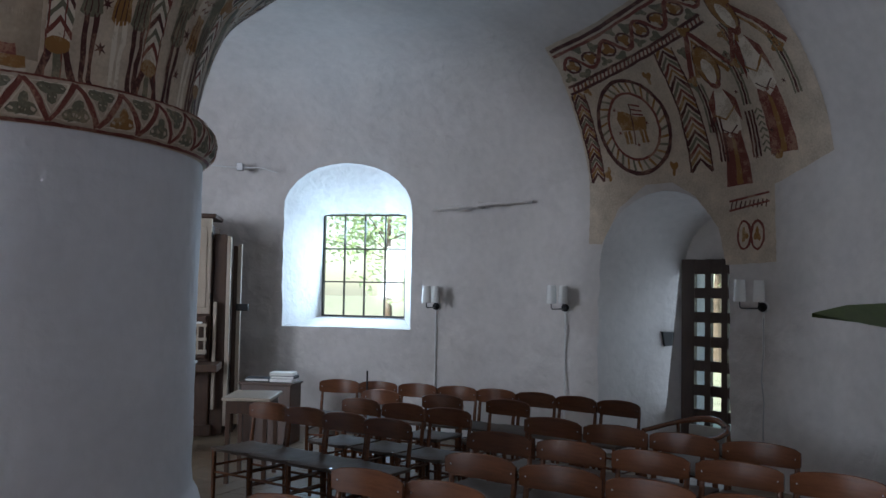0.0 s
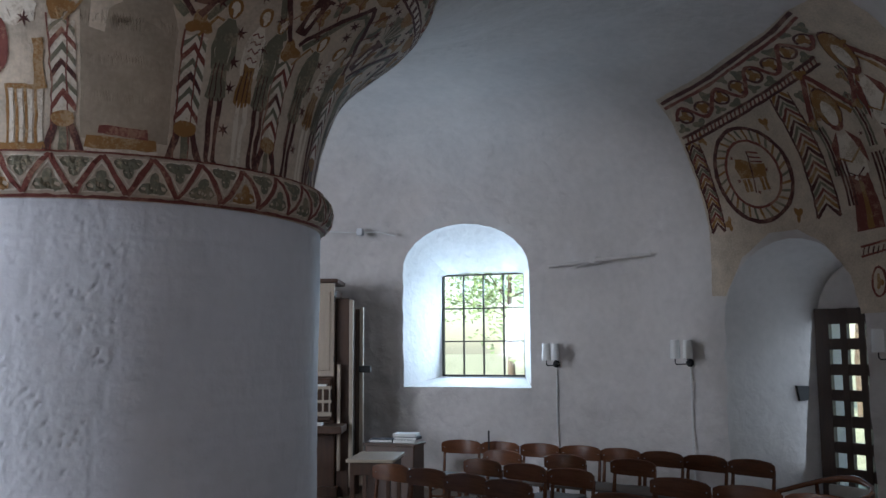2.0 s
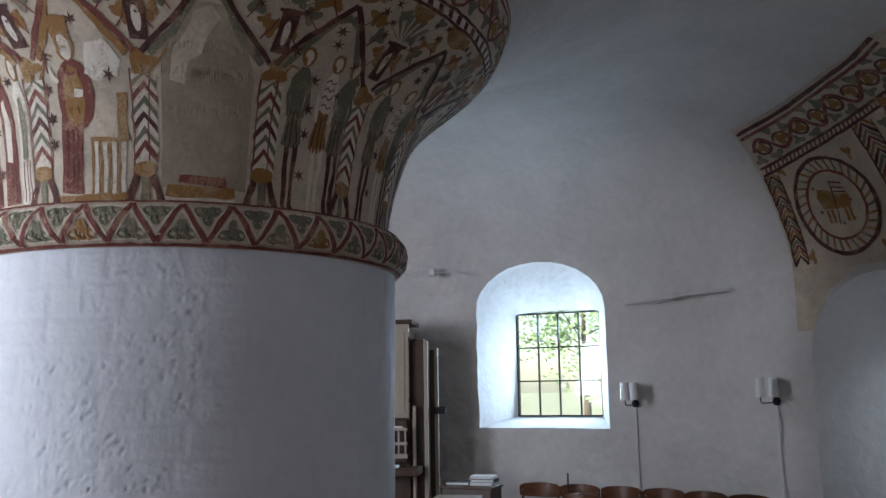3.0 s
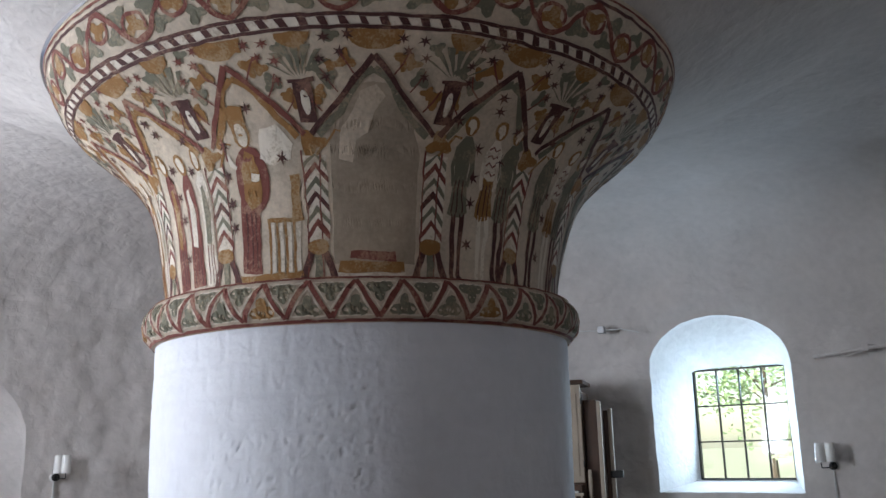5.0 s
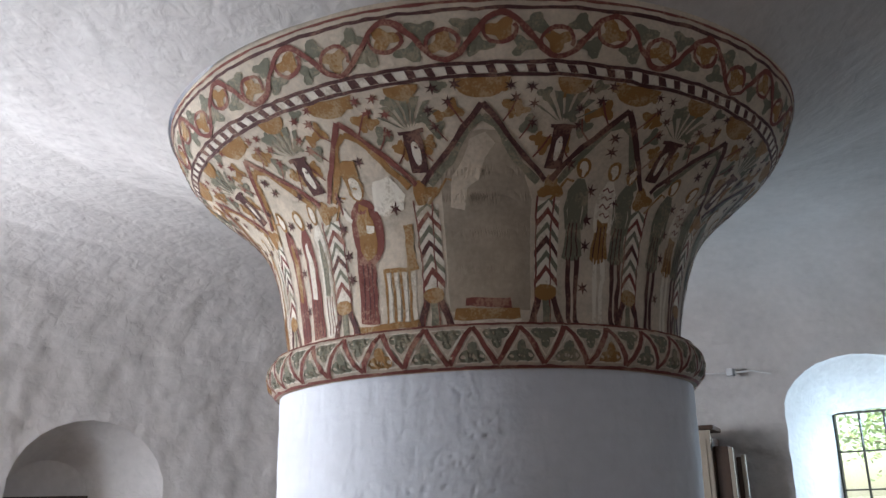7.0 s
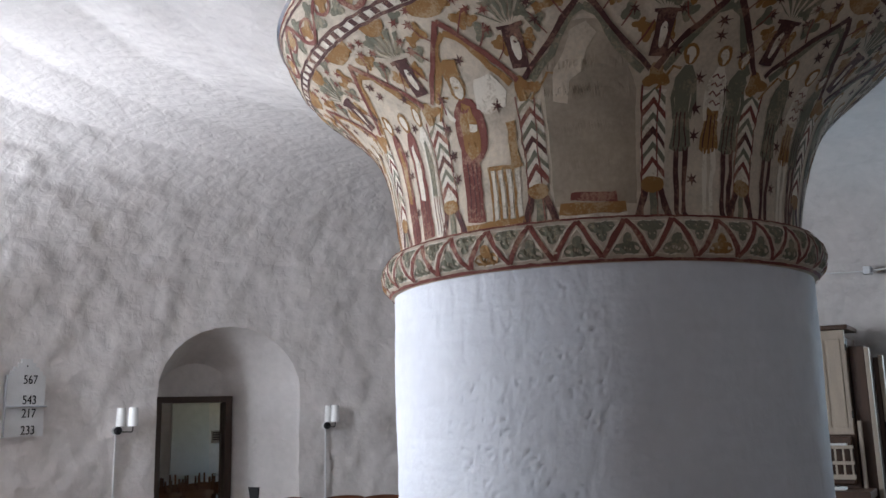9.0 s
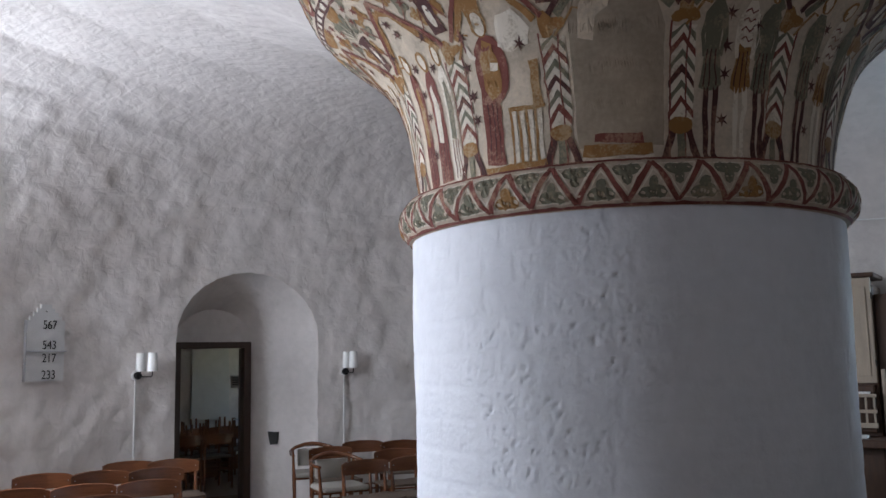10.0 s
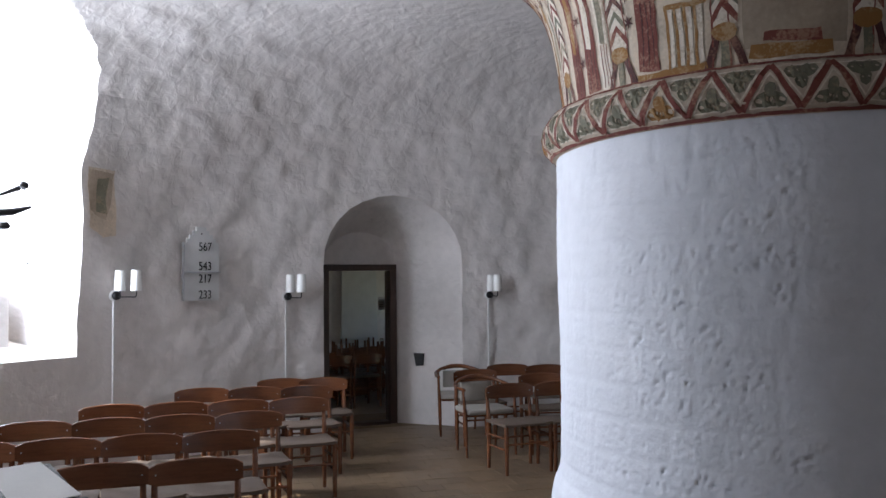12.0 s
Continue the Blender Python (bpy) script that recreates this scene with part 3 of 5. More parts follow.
        p.fill([(-5.2, 0.115), (5.6, 0.10), (5.6, 0.145), (-5.0, 0.155)], RED, 2)
        p.fill([(-8.0, 0.05), (7.8, 0.05), (7.6, 0.10), (-7.4, 0.105)], OCHRE, 1)
        p.fill([(-8.5, 0.0), (8.5, 0.0), (8.3, 0.048), (-8.3, 0.048)], WHITE, 0)
        p.done("bare_plaster", bell, "bare grey plaster where the painting is lost")
    elif k == 1:
        seated_shape(p, -2.6)
        for j in range(4):
            p.fill([(1.0 + 2.1 * j, 0.07), (2.0 + 2.1 * j, 0.07), (2.0 + 2.1 * j, 0.30), (1.0 + 2.1 * j, 0.30)], WHITE, 1)
            p.line([(0.6 + 2.1 * j, 0.06), (0.6 + 2.1 * j, 0.31)], 0.014, OCHRE, 2, 46)
        p.line([(0.2, 0.31), (9.0, 0.31)], 0.02, OCHRE, 2, 46)
        p.line([(-8, 0.05), (9.5, 0.05)], 0.03, OCHRE, 1, 46)
        p.fill([(6.6, 0.32), (8.8, 0.32), (8.8, 0.52), (6.6, 0.52)], OCHRE, 1)
        p.fill([(0.2, 0.60), (2.5, 0.57), (7.4, 0.59), (8.2, 0.66), (5.5, 0.76), (1.5, 0.75)], WHITE, 0)
        for u, w in ((-9, 0.42), (-9.2, 0.55), (-8.8, 0.30), (5.5, 0.60), (0.5, 0.86), (-8.0, 0.70)):
            p.star(u, w, 0.036, DARK)
        p.done("painted_figure", bell, "painted crowned shape in red on a white barred seat")
    else:
        if k < 0:
            for u, coat, skirt, leg in ((-4.6, GREEN, GREEN, DARK), (2.6, WHITE, OCHRE, WHITE), (7.6, GREEN, GREEN, DARK)):
                p.fill([(u - 2.6, 0.34), (u - 1.2, 0.32), (u + 1.0, 0.325), (u + 2.4, 0.35), (u + 1.5, 0.52), (u - 1.5, 0.53)], skirt, 1)
                p.fill([(u - 1.5, 0.52), (u + 1.5, 0.51), (u + 2.1, 0.66), (u + 0.8, 0.715), (u - 0.8, 0.715), (u - 2.0, 0.66)], coat, 1)
                for s in (-1.0, 1.1):
                    p.line([(u + s, 0.345), (u + s * 1.1 + 0.15, 0.25), (u + s * 0.8, 0.17), (u + s * 0.9, 0.05), (u + s * 1.0 + 0.7, 0.025)], 0.026, leg, 1, 46)
                    p.line([(u + s * 1.6, 0.66), (u + s * 2.3, 0.56), (u + s * 1.7, 0.47)], 0.02, coat, 2, 46)
                if coat == WHITE:
                    for j in range(4):
                        p.line([(u - 1.4, 0.55 + 0.04 * j), (u - 0.4, 0.565 + 0.04 * j), (u + 0.5, 0.545 + 0.04 * j), (u + 1.4, 0.56 + 0.04 * j)], 0.008, RED, 3, 46)
                for s in (-1.4, -0.3, 0.8):
                    p.line([(u + s * 1.3, 0.345), (u + s * 0.8, 0.50)], 0.006, DARK, 3, 46)
                p.oval(u, 0.765, 1.5, 0.05, OCHRE, 1)
                p.oval(u, 0.760, 0.9, 0.038, WHITE, 2)
        else:
            robed_figure(p, -4.6, 0.05, 0.78, 2.3, RED, OCHRE)
            robed_figure(p, 2.2, 0.05, 0.74, 2.6, RED if k == 2 else OCHRE, WHITE)
            robed_figure(p, 7.6, 0.05, 0.74, 2.0, WHITE, GREEN)
        for u, w in ((-1.6, 0.52), (-1.4, 0.40), (-1.6, 0.66), (5.0, 0.62), (-1.7, 0.20), (0.3, 0.86), (-0.4, 0.93), (6.6, 0.78), (-7.6, 0.78)):
            p.star(u, w, 0.036, DARK)
        p.done("painted_figure", bell)


for k in range(-4, 6):
    capital_bay(k)

# ladder band, scroll and rim lines round the capital
bell = bpy.data.objects["bell"]
A0, A1 = 80, 290
p = Painter(on_bell, 0, 1)
ring = lambda w: [(a, w) for a in range(A0, A1 + 1, 3)]
p.line(ring(1.205), 0.016, DARK, 2, 33)
p.line(ring(1.262), 0.016, DARK, 2, 33)
p.line(ring(0.006), 0.014, RED, 2, 48)
for a in range(A0, A1, 3):
    p.fill([(a, 1.215), (a + 1.3, 1.215), (a + 1.9, 1.252), (a + 0.6, 1.252)], DARK, 1)
    p.fill([(a + 1.3, 1.215), (a + 3.0, 1.215), (a + 3.6, 1.252), (a + 1.9, 1.252)], WHITE, 0)
p.done("ladder_band", bell, "dark red and white ladder band")
p.line(ring(1.487), 0.016, DARK, 2, 31)
p.line(ring(1.52), 0.014, RED, 2, 31)
p.done("rim_line", bell)
p.line([(a * 0.5, 1.375 + 0.092 * math.sin(radians((a * 0.5 - A0 + 4.5) * 360 / 16))) for a in range(A0 * 2, A1 * 2)], 0.026, RED, 3, 31)
for i, a in enumerate(range(A0, A1, 16)):
    for half, s in ((4.0, -1), (12.0, 1)):
        u = a + half - 4.5
        w = 1.375 - s * 0.022
        curl = [(u + 2.8 * math.sin(q) * (1 - 0.06 * q), w - s * 0.068 * math.cos(q) * (1 - 0.06 * q)) for q in [0.4 * j for j in range(14)]]
        p.line(curl, 0.018, RED, 2, 31)
        leaf_blob(p, u + 0.2, w, 2.6, 0.06, OCHRE, 1)
        leaf_blob(p, u + 3.3, w + s * 0.062, 2.5, 0.055, GREEN, 1)
        leaf_blob(p, u - 3.0, w + s * 0.068, 2.3, 0.05, GREEN, 1)
p.done("leaf_scroll", bell, "red leaf scroll with ochre and green leaves")

# triangles on the collar
collar = bpy.data.objects["collar"]
p = Painter(on_collar, 0, 1)
T = 10.2
n_tri = 21
for i in range(n_tri):
    a = A0 + i * T
    for s, o in ((1, 0), (-1, T / 2)):
        u = a + o
        lo, hi = (0.025, COLLAR_LEN - 0.025) if s > 0 else (COLLAR_LEN - 0.025, 0.025)
        p.line([(u - T / 2 + 0.1, lo), (u, hi)], 0.024, RED, 2, 46)
        p.line([(u - T / 2 + 1.2, lo + s * 0.012), (u, hi - s * 0.045), (u + T / 2 - 1.2, lo + s * 0.012), (u - T / 2 + 1.2, lo + s * 0.012)], 0.010, WHITE, 1, 46)
        m = lo + s * 0.055
        for q in range(3):
            b = 2 * math.pi * q / 3 + (math.pi / 2 if s > 0 else -math.pi / 2)
            p.oval(u + 1.35 * math.cos(b), m + 0.028 * math.sin(b), 1.1 + 0.7 * abs(math.cos(b)), 0.032, OCHRE if s > 0 and i % 5 == 2 else GREEN, 1, 8)
p.line([(a, 0.008) for a in range(A0, A1, 3)], 0.02, RED, 3, 46)
p.line([(a, COLLAR_LEN - 0.008) for a in range(A0, A1, 3)], 0.014, RED, 3, 46)
p.done("triangle_band", collar, "red zigzag with grey-green trefoils")

# the painting on the vault over the south door
wall_painting = thing("wall_painting", label="faded medieval lime painting on the vault over an arched doorway", category="wall painting")
DW = 11.2                                   # degrees in a metre on the wall
p = Painter(on_nave_wall, 80.2, 0.88, 0.007, 0.003, 1.2)


def wz(z):
    """Metres up the wall's profile, from a height on the painting's own scale."""
    z = 2.46 + 1.19 * (z - 2.30)
    lo, hi = 0.0, WALL_LEN
    for _ in range(30):
        m = (lo + hi) / 2
        lo, hi = (m, hi) if wall_at(m)[1] < z else (lo, m)
    return lo


TOP = wz(3.74)


def rise(u):
    """How far the border climbs at u degrees."""
    return 0.021 * (u + 12)


p.fill([(-12.2, wz(2.1)), (-12.2, TOP), (-5, TOP + rise(-5)), (2, TOP + rise(2)), (12, TOP + rise(10)), (18, TOP + rise(10)), (17.6, wz(3.3)), (17, wz(2.68)), (10.2, wz(2.50)), (10.2, wz(1.92)), (4.6, wz(1.90)), (3.6, wz(2.2)), (1.2, wz(2.46)), (-1.5, wz(2.60)), (-5.0, wz(2.60)), (-8.4, wz(2.42)), (-10.6, wz(2.1))], CREAM, 0)
p.done("ground_plaster", wall_painting, "cream old plaster patch")
bands = lambda w, a, b: [(a + (b - a) * i / 24, w + rise(a + (b - a) * i / 24)) for i in range(25)]
for off, wd, c, b in ((0.07, 0.048, DARK, 12.0), (0.14, 0.036, RED, 12.0), (0.53, 0.030, DARK, 9.0), (0.61, 0.030, DARK, 9.0)):
    p.line(bands(TOP - off, -11.8, b), wd, c, 2, DW)
    p.done('border_line', wall_painting)
for i in range(34):
    u = -11.3 + i * 0.6
    w = TOP - 0.57 + rise(u)
    p.line([(u, w - 0.035), (u + 0.25, w + 0.045)], 0.02, RED, 1, DW)
p.done("ladder_band", wall_painting)
p.line([(-11.4 + i * 0.15, TOP - 0.335 + rise(-11.4 + i * 0.15) + 0.115 * math.sin(i * 0.15 * 2 * math.pi / 5.6)) for i in range(150)], 0.042, RED, 3, DW)
for i in range(4):
    for o, s in ((1.4, -1), (4.2, 1)):
        u = -11.4 + 5.6 * i + o
        w = TOP - 0.335 + rise(u)
        p.line([(u + 1.0 * math.sin(q), w - s * 0.08 * math.cos(q)) for q in [0.45 * j for j in range(12)]], 0.026, DARK, 2, DW)
        leaf_blob(p, u, w, 1.0, 0.095, OCHRE, 1)
        leaf_blob(p, u + 1.25, w + s * 0.125, 1.05, 0.08, GREEN, 1)
        leaf_blob(p, u - 1.1, w + s * 0.135, 0.85, 0.065, GREEN, 1)
p.done("leaf_scroll", wall_painting)
cu, cw = -5.1, wz(3.09)
for r, c, wd in ((0.47, DARK, 0.040), (0.335, RED, 0.028)):
    p.line([(cu + r * 0.84 * DW * math.cos(q), cw + r * 1.06 * math.sin(q)) for q in [2 * math.pi * j / 40 for j in range(41)]], wd, c, 2, DW)
for j in range(30):
    q = 2 * math.pi * j / 30
    p.line([(cu + 0.29 * DW * math.cos(q), cw + 0.37 * math.sin(q)), (cu + 0.38 * DW * math.cos(q + 0.12), cw + 0.475 * math.sin(q + 0.12))], 0.024, GREEN if j % 2 else OCHRE, 1, DW)
p.fill([(cu - 1.6, cw - 0.03), (cu + 1.5, cw - 0.05), (cu + 1.7, cw + 0.08), (cu + 0.4, cw + 0.10), (cu - 0.8, cw + 0.17), (cu - 1.5, cw + 0.18), (cu - 1.9, cw + 0.10)], OCHRE, 2)
for u in (-1.3, -0.8, 0.7, 1.2):
    p.line([(cu + u, cw - 0.04), (cu + u + 0.1, cw - 0.18)], 0.03, OCHRE, 2, DW)
p.line([(cu - 0.3, cw - 0.2), (cu + 0.2, cw + 0.24)], 0.014, DARK, 3, DW)
for j in range(3):
    p.line([(cu + 0.2, cw + 0.23 - 0.05 * j), (cu + 1.5, cw + 0.20 - 0.05 * j)], 0.018, RED, 2, DW)
for u, w in ((1.7, 0.02), (-1.9, -0.05), (0.1, -0.2), (1.3, -0.17), (-1.9, 0.2)):
    p.star(cu + u, cw + w, 0.03, RED, DW)
p.done("medallion", wall_painting, "round medallion with a beast in ochre")
for u, top, half in ((-11.0, TOP - 0.62, 0.8), (2.1, TOP - 0.64 + rise(2.1), 1.2)):
    w0 = wz(2.66)
    n = 9
    for k in range(n):
        w = w0 + (top - w0) * k / n
        st = (top - w0) / n
        for c, o in ((RED, 0), (GREEN, 0.5)):
            p.line([(u - half, w + st * o), (u, w + st * (o + 0.9)), (u + half, w + st * o)], 0.034, c if k % 2 else (DARK if c == RED else OCHRE), 1, DW)
            p.done('painted_chevron', wall_painting)
    p.line([(u - half, w0), (u - half, top)], 0.018, DARK, 2, DW)
    p.line([(u + half, w0), (u + half, top)], 0.018, DARK, 2, DW)
    p.done("painted_column", wall_painting)
for a, b, c in ((3.6, 6.0, 9.2), (9.2, 12.6, 16.5)):
    wt, wb = TOP - 0.60 + rise(b), wz(3.24) + 0.6 * rise(a - 4)
    p.line([(a + 0.3, wb), (b, wt)], 0.05, RED, 2, DW)
    p.line([(c, wb + 0.04), (b, wt)], 0.05, RED, 2, DW)
    p.line([(a + 1.1, wb), (b, wt - 0.12), (c - 0.7, wb)], 0.05, OCHRE, 1, DW)
    leaf_blob(p, b, wt + 0.02, 0.9, 0.07, OCHRE, 3)
    leaf_blob(p, a + 0.4, wb - 0.02, 0.7, 0.06, OCHRE, 3)
p.done("painted_gable", wall_painting)
saint_shape(p, 6.3, wz(2.52), wz(3.56), 1.6)
p.done('painted_figure', wall_painting)
saint_shape(p, 11.8, wz(2.72), wz(3.80), 1.6)
p.done('painted_figure', wall_painting)
for u, z in ((3.9, 3.3), (8.9, 3.42), (9.9, 3.56), (15.0, 3.4), (4.4, 3.52)):
    leaf_blob(p, u, wz(z), 0.7, 0.08, GREEN if u < 9 else OCHRE, 1)
    p.done('painted_leaf', wall_painting)
for u in (-9.6, -1.2):
    for z in (2.72, 3.42):
        leaf_blob(p, u, wz(z), 0.6, 0.09, OCHRE, 1)
        p.done('painted_leaf', wall_painting)
for s in (4.4, 4.8, 5.2, 8.3, 8.7, 9.1):
    p.line([(s, wz(2.72)), (s + 0.2, wz(3.06))], 0.02, DARK, 2, DW)
    p.done('painted_line', wall_painting)
for a, z0, z1 in ((3.9, 2.95, 3.30), (8.6, 3.10, 3.45), (9.9, 3.30, 3.62), (14.6, 3.10, 3.50)):
    for j in range(3):
        p.line([(a + 0.35 * j, wz(z0)), (a + 0.35 * j + 0.25, wz((z0 + z1) / 2)), (a + 0.35 * j + 0.1, wz(z1))], 0.022, (GREEN, DARK, GREEN)[j], 1, DW)
        p.done('painted_line', wall_painting)
for j in range(7):
    p.line([(9.5, wz(2.75) + j * 0.06), (9.9, wz(2.78) + j * 0.06), (10.3, wz(2.75) + j * 0.06)], 0.02, GREEN, 1, DW)
    p.done('painted_line', wall_painting)
for u, z in ((4.2, 3.0), (8.2, 3.2), (9.6, 3.3), (10.6, 2.72), (10.8, 2.9), (13.9, 3.2), (10.4, 3.45), (8.6, 2.72)):
    p.star(u, wz(z), 0.028, DARK, DW)
    p.done('painted_star', wall_painting)
p.oval(11.0, wz(2.72), 0.5, 0.045, OCHRE, 1)
p.done("painted_leaf", wall_painting)
for z in (2.40, 2.33):
    p.line([(4.9, wz(z)), (9.6, wz(z + 0.05))], 0.022, RED, 1, DW)
for j in range(9):
    p.line([(5.1 + j * 0.5, wz(2.34)), (5.3 + j * 0.5, wz(2.40))], 0.014, DARK, 1, DW)
for s in (-1, 1):
    p.line([(7.4 + s * 0.75 + 0.72 * math.cos(q), wz(2.13) + 0.13 * math.sin(q)) for q in [2 * math.pi * j / 16 for j in range(17)]], 0.022, RED, 1, DW)
    leaf_blob(p, 7.4 + s * 0.7, wz(2.13), 0.45, 0.08, OCHRE, 1)
p.done("knot_ornament", wall_painting)

fresco = thing("fresco_fragment", label="small dark fragment of old wall painting beside a window", category="wall painting")
p = Painter(on_nave_wall, -75.6, 0.88, 0.02, 0.005, 0.6)
p.fill([(-1.5, wz(2.16)), (-1.6, wz(2.64)), (1.4, wz(2.62)), (1.5, wz(2.10)), (0, wz(2.08))], CREAM, 0)
p.fill([(-1.5, wz(2.3)), (-1.6, wz(2.62)), (1.3, wz(2.60)), (0.9, wz(2.36)), (0.2, wz(2.22)), (-0.9, wz(2.25))], BARE, 1)
p.fill([(-0.9, wz(2.28)), (-0.6, wz(2.55)), (0.8, wz(2.57)), (0.3, wz(2.40)), (0.4, wz(2.26))], GREEN, 2)
p.done("painted_patch", fresco)

# ---------------------------------------------------------------- windows and doors
def barred_window(name, az, r, x0, x1, z0, z1, cols, rows, bar, label):
    win = thing(name, on_wall(az, r, 0), label, "window", kind="structure")
    bm = bmesh.new()
    f = 0.022
    for a, b in (((x0 - f, -0.03, z0 - f), (x1 + f, 0.03, z0)), ((x0 - f, -0.03, z1), (x1 + f, 0.03, z1 + f)), ((x0 - f, -0.03, z0), (x0, 0.03, z1)), ((x1, -0.03, z0), (x1 + f, 0.03, z1))):
        box(bm, a, b)
    part("window_frame", bm, M_LEAD, win)
    for i in range(1, cols):
        x = x0 + (x1 - x0) * i / cols
        part("glazing_bar", box(bmesh.new(), (x - bar, -0.02, z0), (x + bar, 0.02, z1), 0.003), M_LEAD, win)
    for j in range(1, rows):
        z = z0 + (z1 - z0) * j / rows
        part("glazing_bar", box(bmesh.new(), (x0, -0.024, z - bar), (x1, 0.024, z + bar), 0.003), M_LEAD, win)
    for i in range(cols):
        for j in range(rows):
            xa, xb = x0 + (x1 - x0) * i / cols + bar, x0 + (x1 - x0) * (i + 1) / cols - bar
            za, zb = z0 + (z1 - z0) * j / rows + bar, z0 + (z1 - z0) * (j + 1) / rows - bar
            pane = part("pane", box(bmesh.new(), (xa, -0.002, za), (xb, 0.002, zb)), M_GLASS, win)
            pane.visible_shadow = False
    return win


barred_window("window_1", WIN_AZ, 7.0, -0.555, 0.555, 1.357, 2.66, 4, 3, 0.009, "iron-barred window in a deep whitewashed splay")
big = barred_window("window_2", BIG_AZ, 7.25, -0.70, 0.70, 1.34, 3.74, 4, 5, 0.010, "tall bright window in a deep whitewashed splay")
# glazing of the added opening out of view
barred_window("added_window", -110.0, 7.03, -0.56, 0.56, 1.37, 2.62, 4, 3, 0.009, "iron-barred window in a deep whitewashed splay")
# low step and pale block on the sill of the tall window
bm = box(bmesh.new(), (-0.45, 6.70, 1.0), (0.66, 7.20, 1.70), 0.03)
bmesh.ops.transform(bm, matrix=pose(0, 0, 0, 0, 0, -BIG_AZ), verts=bm.verts)
tagged(part("sill_step", bm, M_LIME), "whitewashed step on a window sill", "trim", kind="structure")

# south door: dark wood, pierced with small square panes
south = thing("door_1", on_wall(SOUTH_AZ, 7.2, 0), "dark wooden door pierced by rows of small square panes", "door", kind="structure")
US = [-0.145 + 0.2 * i for i in range(5)]
ZS = [1.853 - 0.261 * j for j in range(7)]
HW, HH = 0.064, 0.074
edges_x = [-0.37] + [v for u in US for v in (u - HW, u + HW)] + [0.80]
for i in range(0, len(edges_x), 2):
    part("stile", box(bmesh.new(), (edges_x[i], -0.03, 0.0), (edges_x[i + 1], 0.03, 2.09), 0.004), M_DARKWOOD, south)
edges_z = [2.085] + [v for z in ZS for v in (z + HH, z - HH)] + [0.005]
for u in US:
    for j in range(0, len(edges_z), 2):
        part("rail", box(bmesh.new(), (u - HW, -0.022, edges_z[j + 1]), (u + HW, 0.022, edges_z[j])), M_DARKWOOD, south)
    for z in ZS:
        pane = part("pane", box(bmesh.new(), (u - HW, -0.003, z - HH), (u + HW, 0.003, z + HH)), M_GLASS, south)
        pane.visible_shadow = False
bm = bmesh.new()
slab(bm, [(x * 0.99, z) for x, z in arch_outline(0.62, 2.04, 2.05, 2.64)], 0.2, on_wall(SOUTH_AZ, 7.24, 0) @ pose(0.18, 0, 0))
tagged(part("trim_tympanum", bm, M_LIME), "whitewashed infill above a wooden door", "trim", kind="structure")

# west door: a dark frame, the leaf folded back into the next room
west = thing("door_2", on_wall(WEST_AZ, 6.95, 0), "dark wooden door frame with its leaf standing open", "door", kind="structure")
for n, a, b in (("jamb", (-0.70, -0.05, 0.0), (-0.62, 0.10, 1.975)), ("jamb", (0.165, -0.05, 0.0), (0.25, 0.10, 1.975)), ("head", (-0.70, -0.053, 1.905), (0.25, 0.103, 1.98)), ("threshold", (-0.62, -0.06, -0.02), (0.165, 0.12, 0.03))):
    part(n, box(bmesh.new(), a, b, 0.006), M_DARKWOOD, west)
leaf = part("leaf", box(bmesh.new(), (-0.03, 0, 0.02), (0.03, 0.82, 1.90), 0.006), M_DARKWOOD, west)
leaf.matrix_basis = pose(0.18, 0.12, 0, 0, 0, -19)
part("handle", rod(bmesh.new(), [(-0.03, 0.72, 0.98), (-0.09, 0.72, 0.98), (-0.09, 0.62, 0.98)], 0.009, 8), M_STEEL, leaf)

# the small bolt sockets in both door reveals: black plates stand for the shade inside
for nm, az, r, x, z, tilt in (("wall_socket", WEST_AZ, 6.70, 0.46, 0.80, -54), ("wall_socket", SOUTH_AZ, 7.02, -0.43, 1.22, 70)):
    so = thing(nm, on_wall(az, r, z) @ pose(x, 0, 0, 0, 0, tilt), "bolt hole in a whitewashed door reveal, its shade a black plate", "wall socket")
    bm = bmesh.new()
    slab(bm, [(-0.075, 0.075), (0.07, 0.07), (0.055, -0.075), (-0.04, -0.085)], 0.06)
    part("shade_plate", bm, M_BLACK, so)

# the next room to the west: walls, floor and an added, unseen side gap for sky light
room = on_wall(WEST_AZ, 7.75, 0)
for nm, a, b in (("wall_porch_end", (-1.9, 3.2, -0.1), (2.5, 3.4, 2.7)), ("wall_porch_side", (-2.1, 0.0, -0.1), (-1.9, 3.4, 2.7)), ("wall_porch_light_low", (2.5, 0.0, -0.1), (2.7, 3.4, 0.9)), ("wall_porch_light_high", (2.5, 0.0, 2.1), (2.7, 3.4, 2.7)), ("wall_porch_light_side", (2.5, 0.0, 0.9), (2.7, 1.4, 2.1)), ("floor_porch", (-2.1, -0.9, -0.2), (2.7, 3.4, -0.03)), ("ceiling_porch", (-2.1, -0.1, 2.6), (2.7, 3.4, 2.8))):
    bm = box(bmesh.new(), a, b)
    bmesh.ops.transform(bm, matrix=room, verts=bm.verts)
    tagged(part(nm, bm, M_FLOOR if "floor" in nm else M_LIME), "plain wall of the porch room" if "wall" in nm else "plain surface of the porch room", nm.split("_")[0], kind="structure")
bm = slab(bmesh.new(), [(-0.32, 0.8), (-0.31, 1.95), (0.30, 2.0), (0.32, 0.8)], 0.06, room @ pose(0.97, 3.12, 0))
tagged(part("porch_cupboard", bm, M_BOARD), "tall grey-blue cupboard door in the porch room", "cupboard")
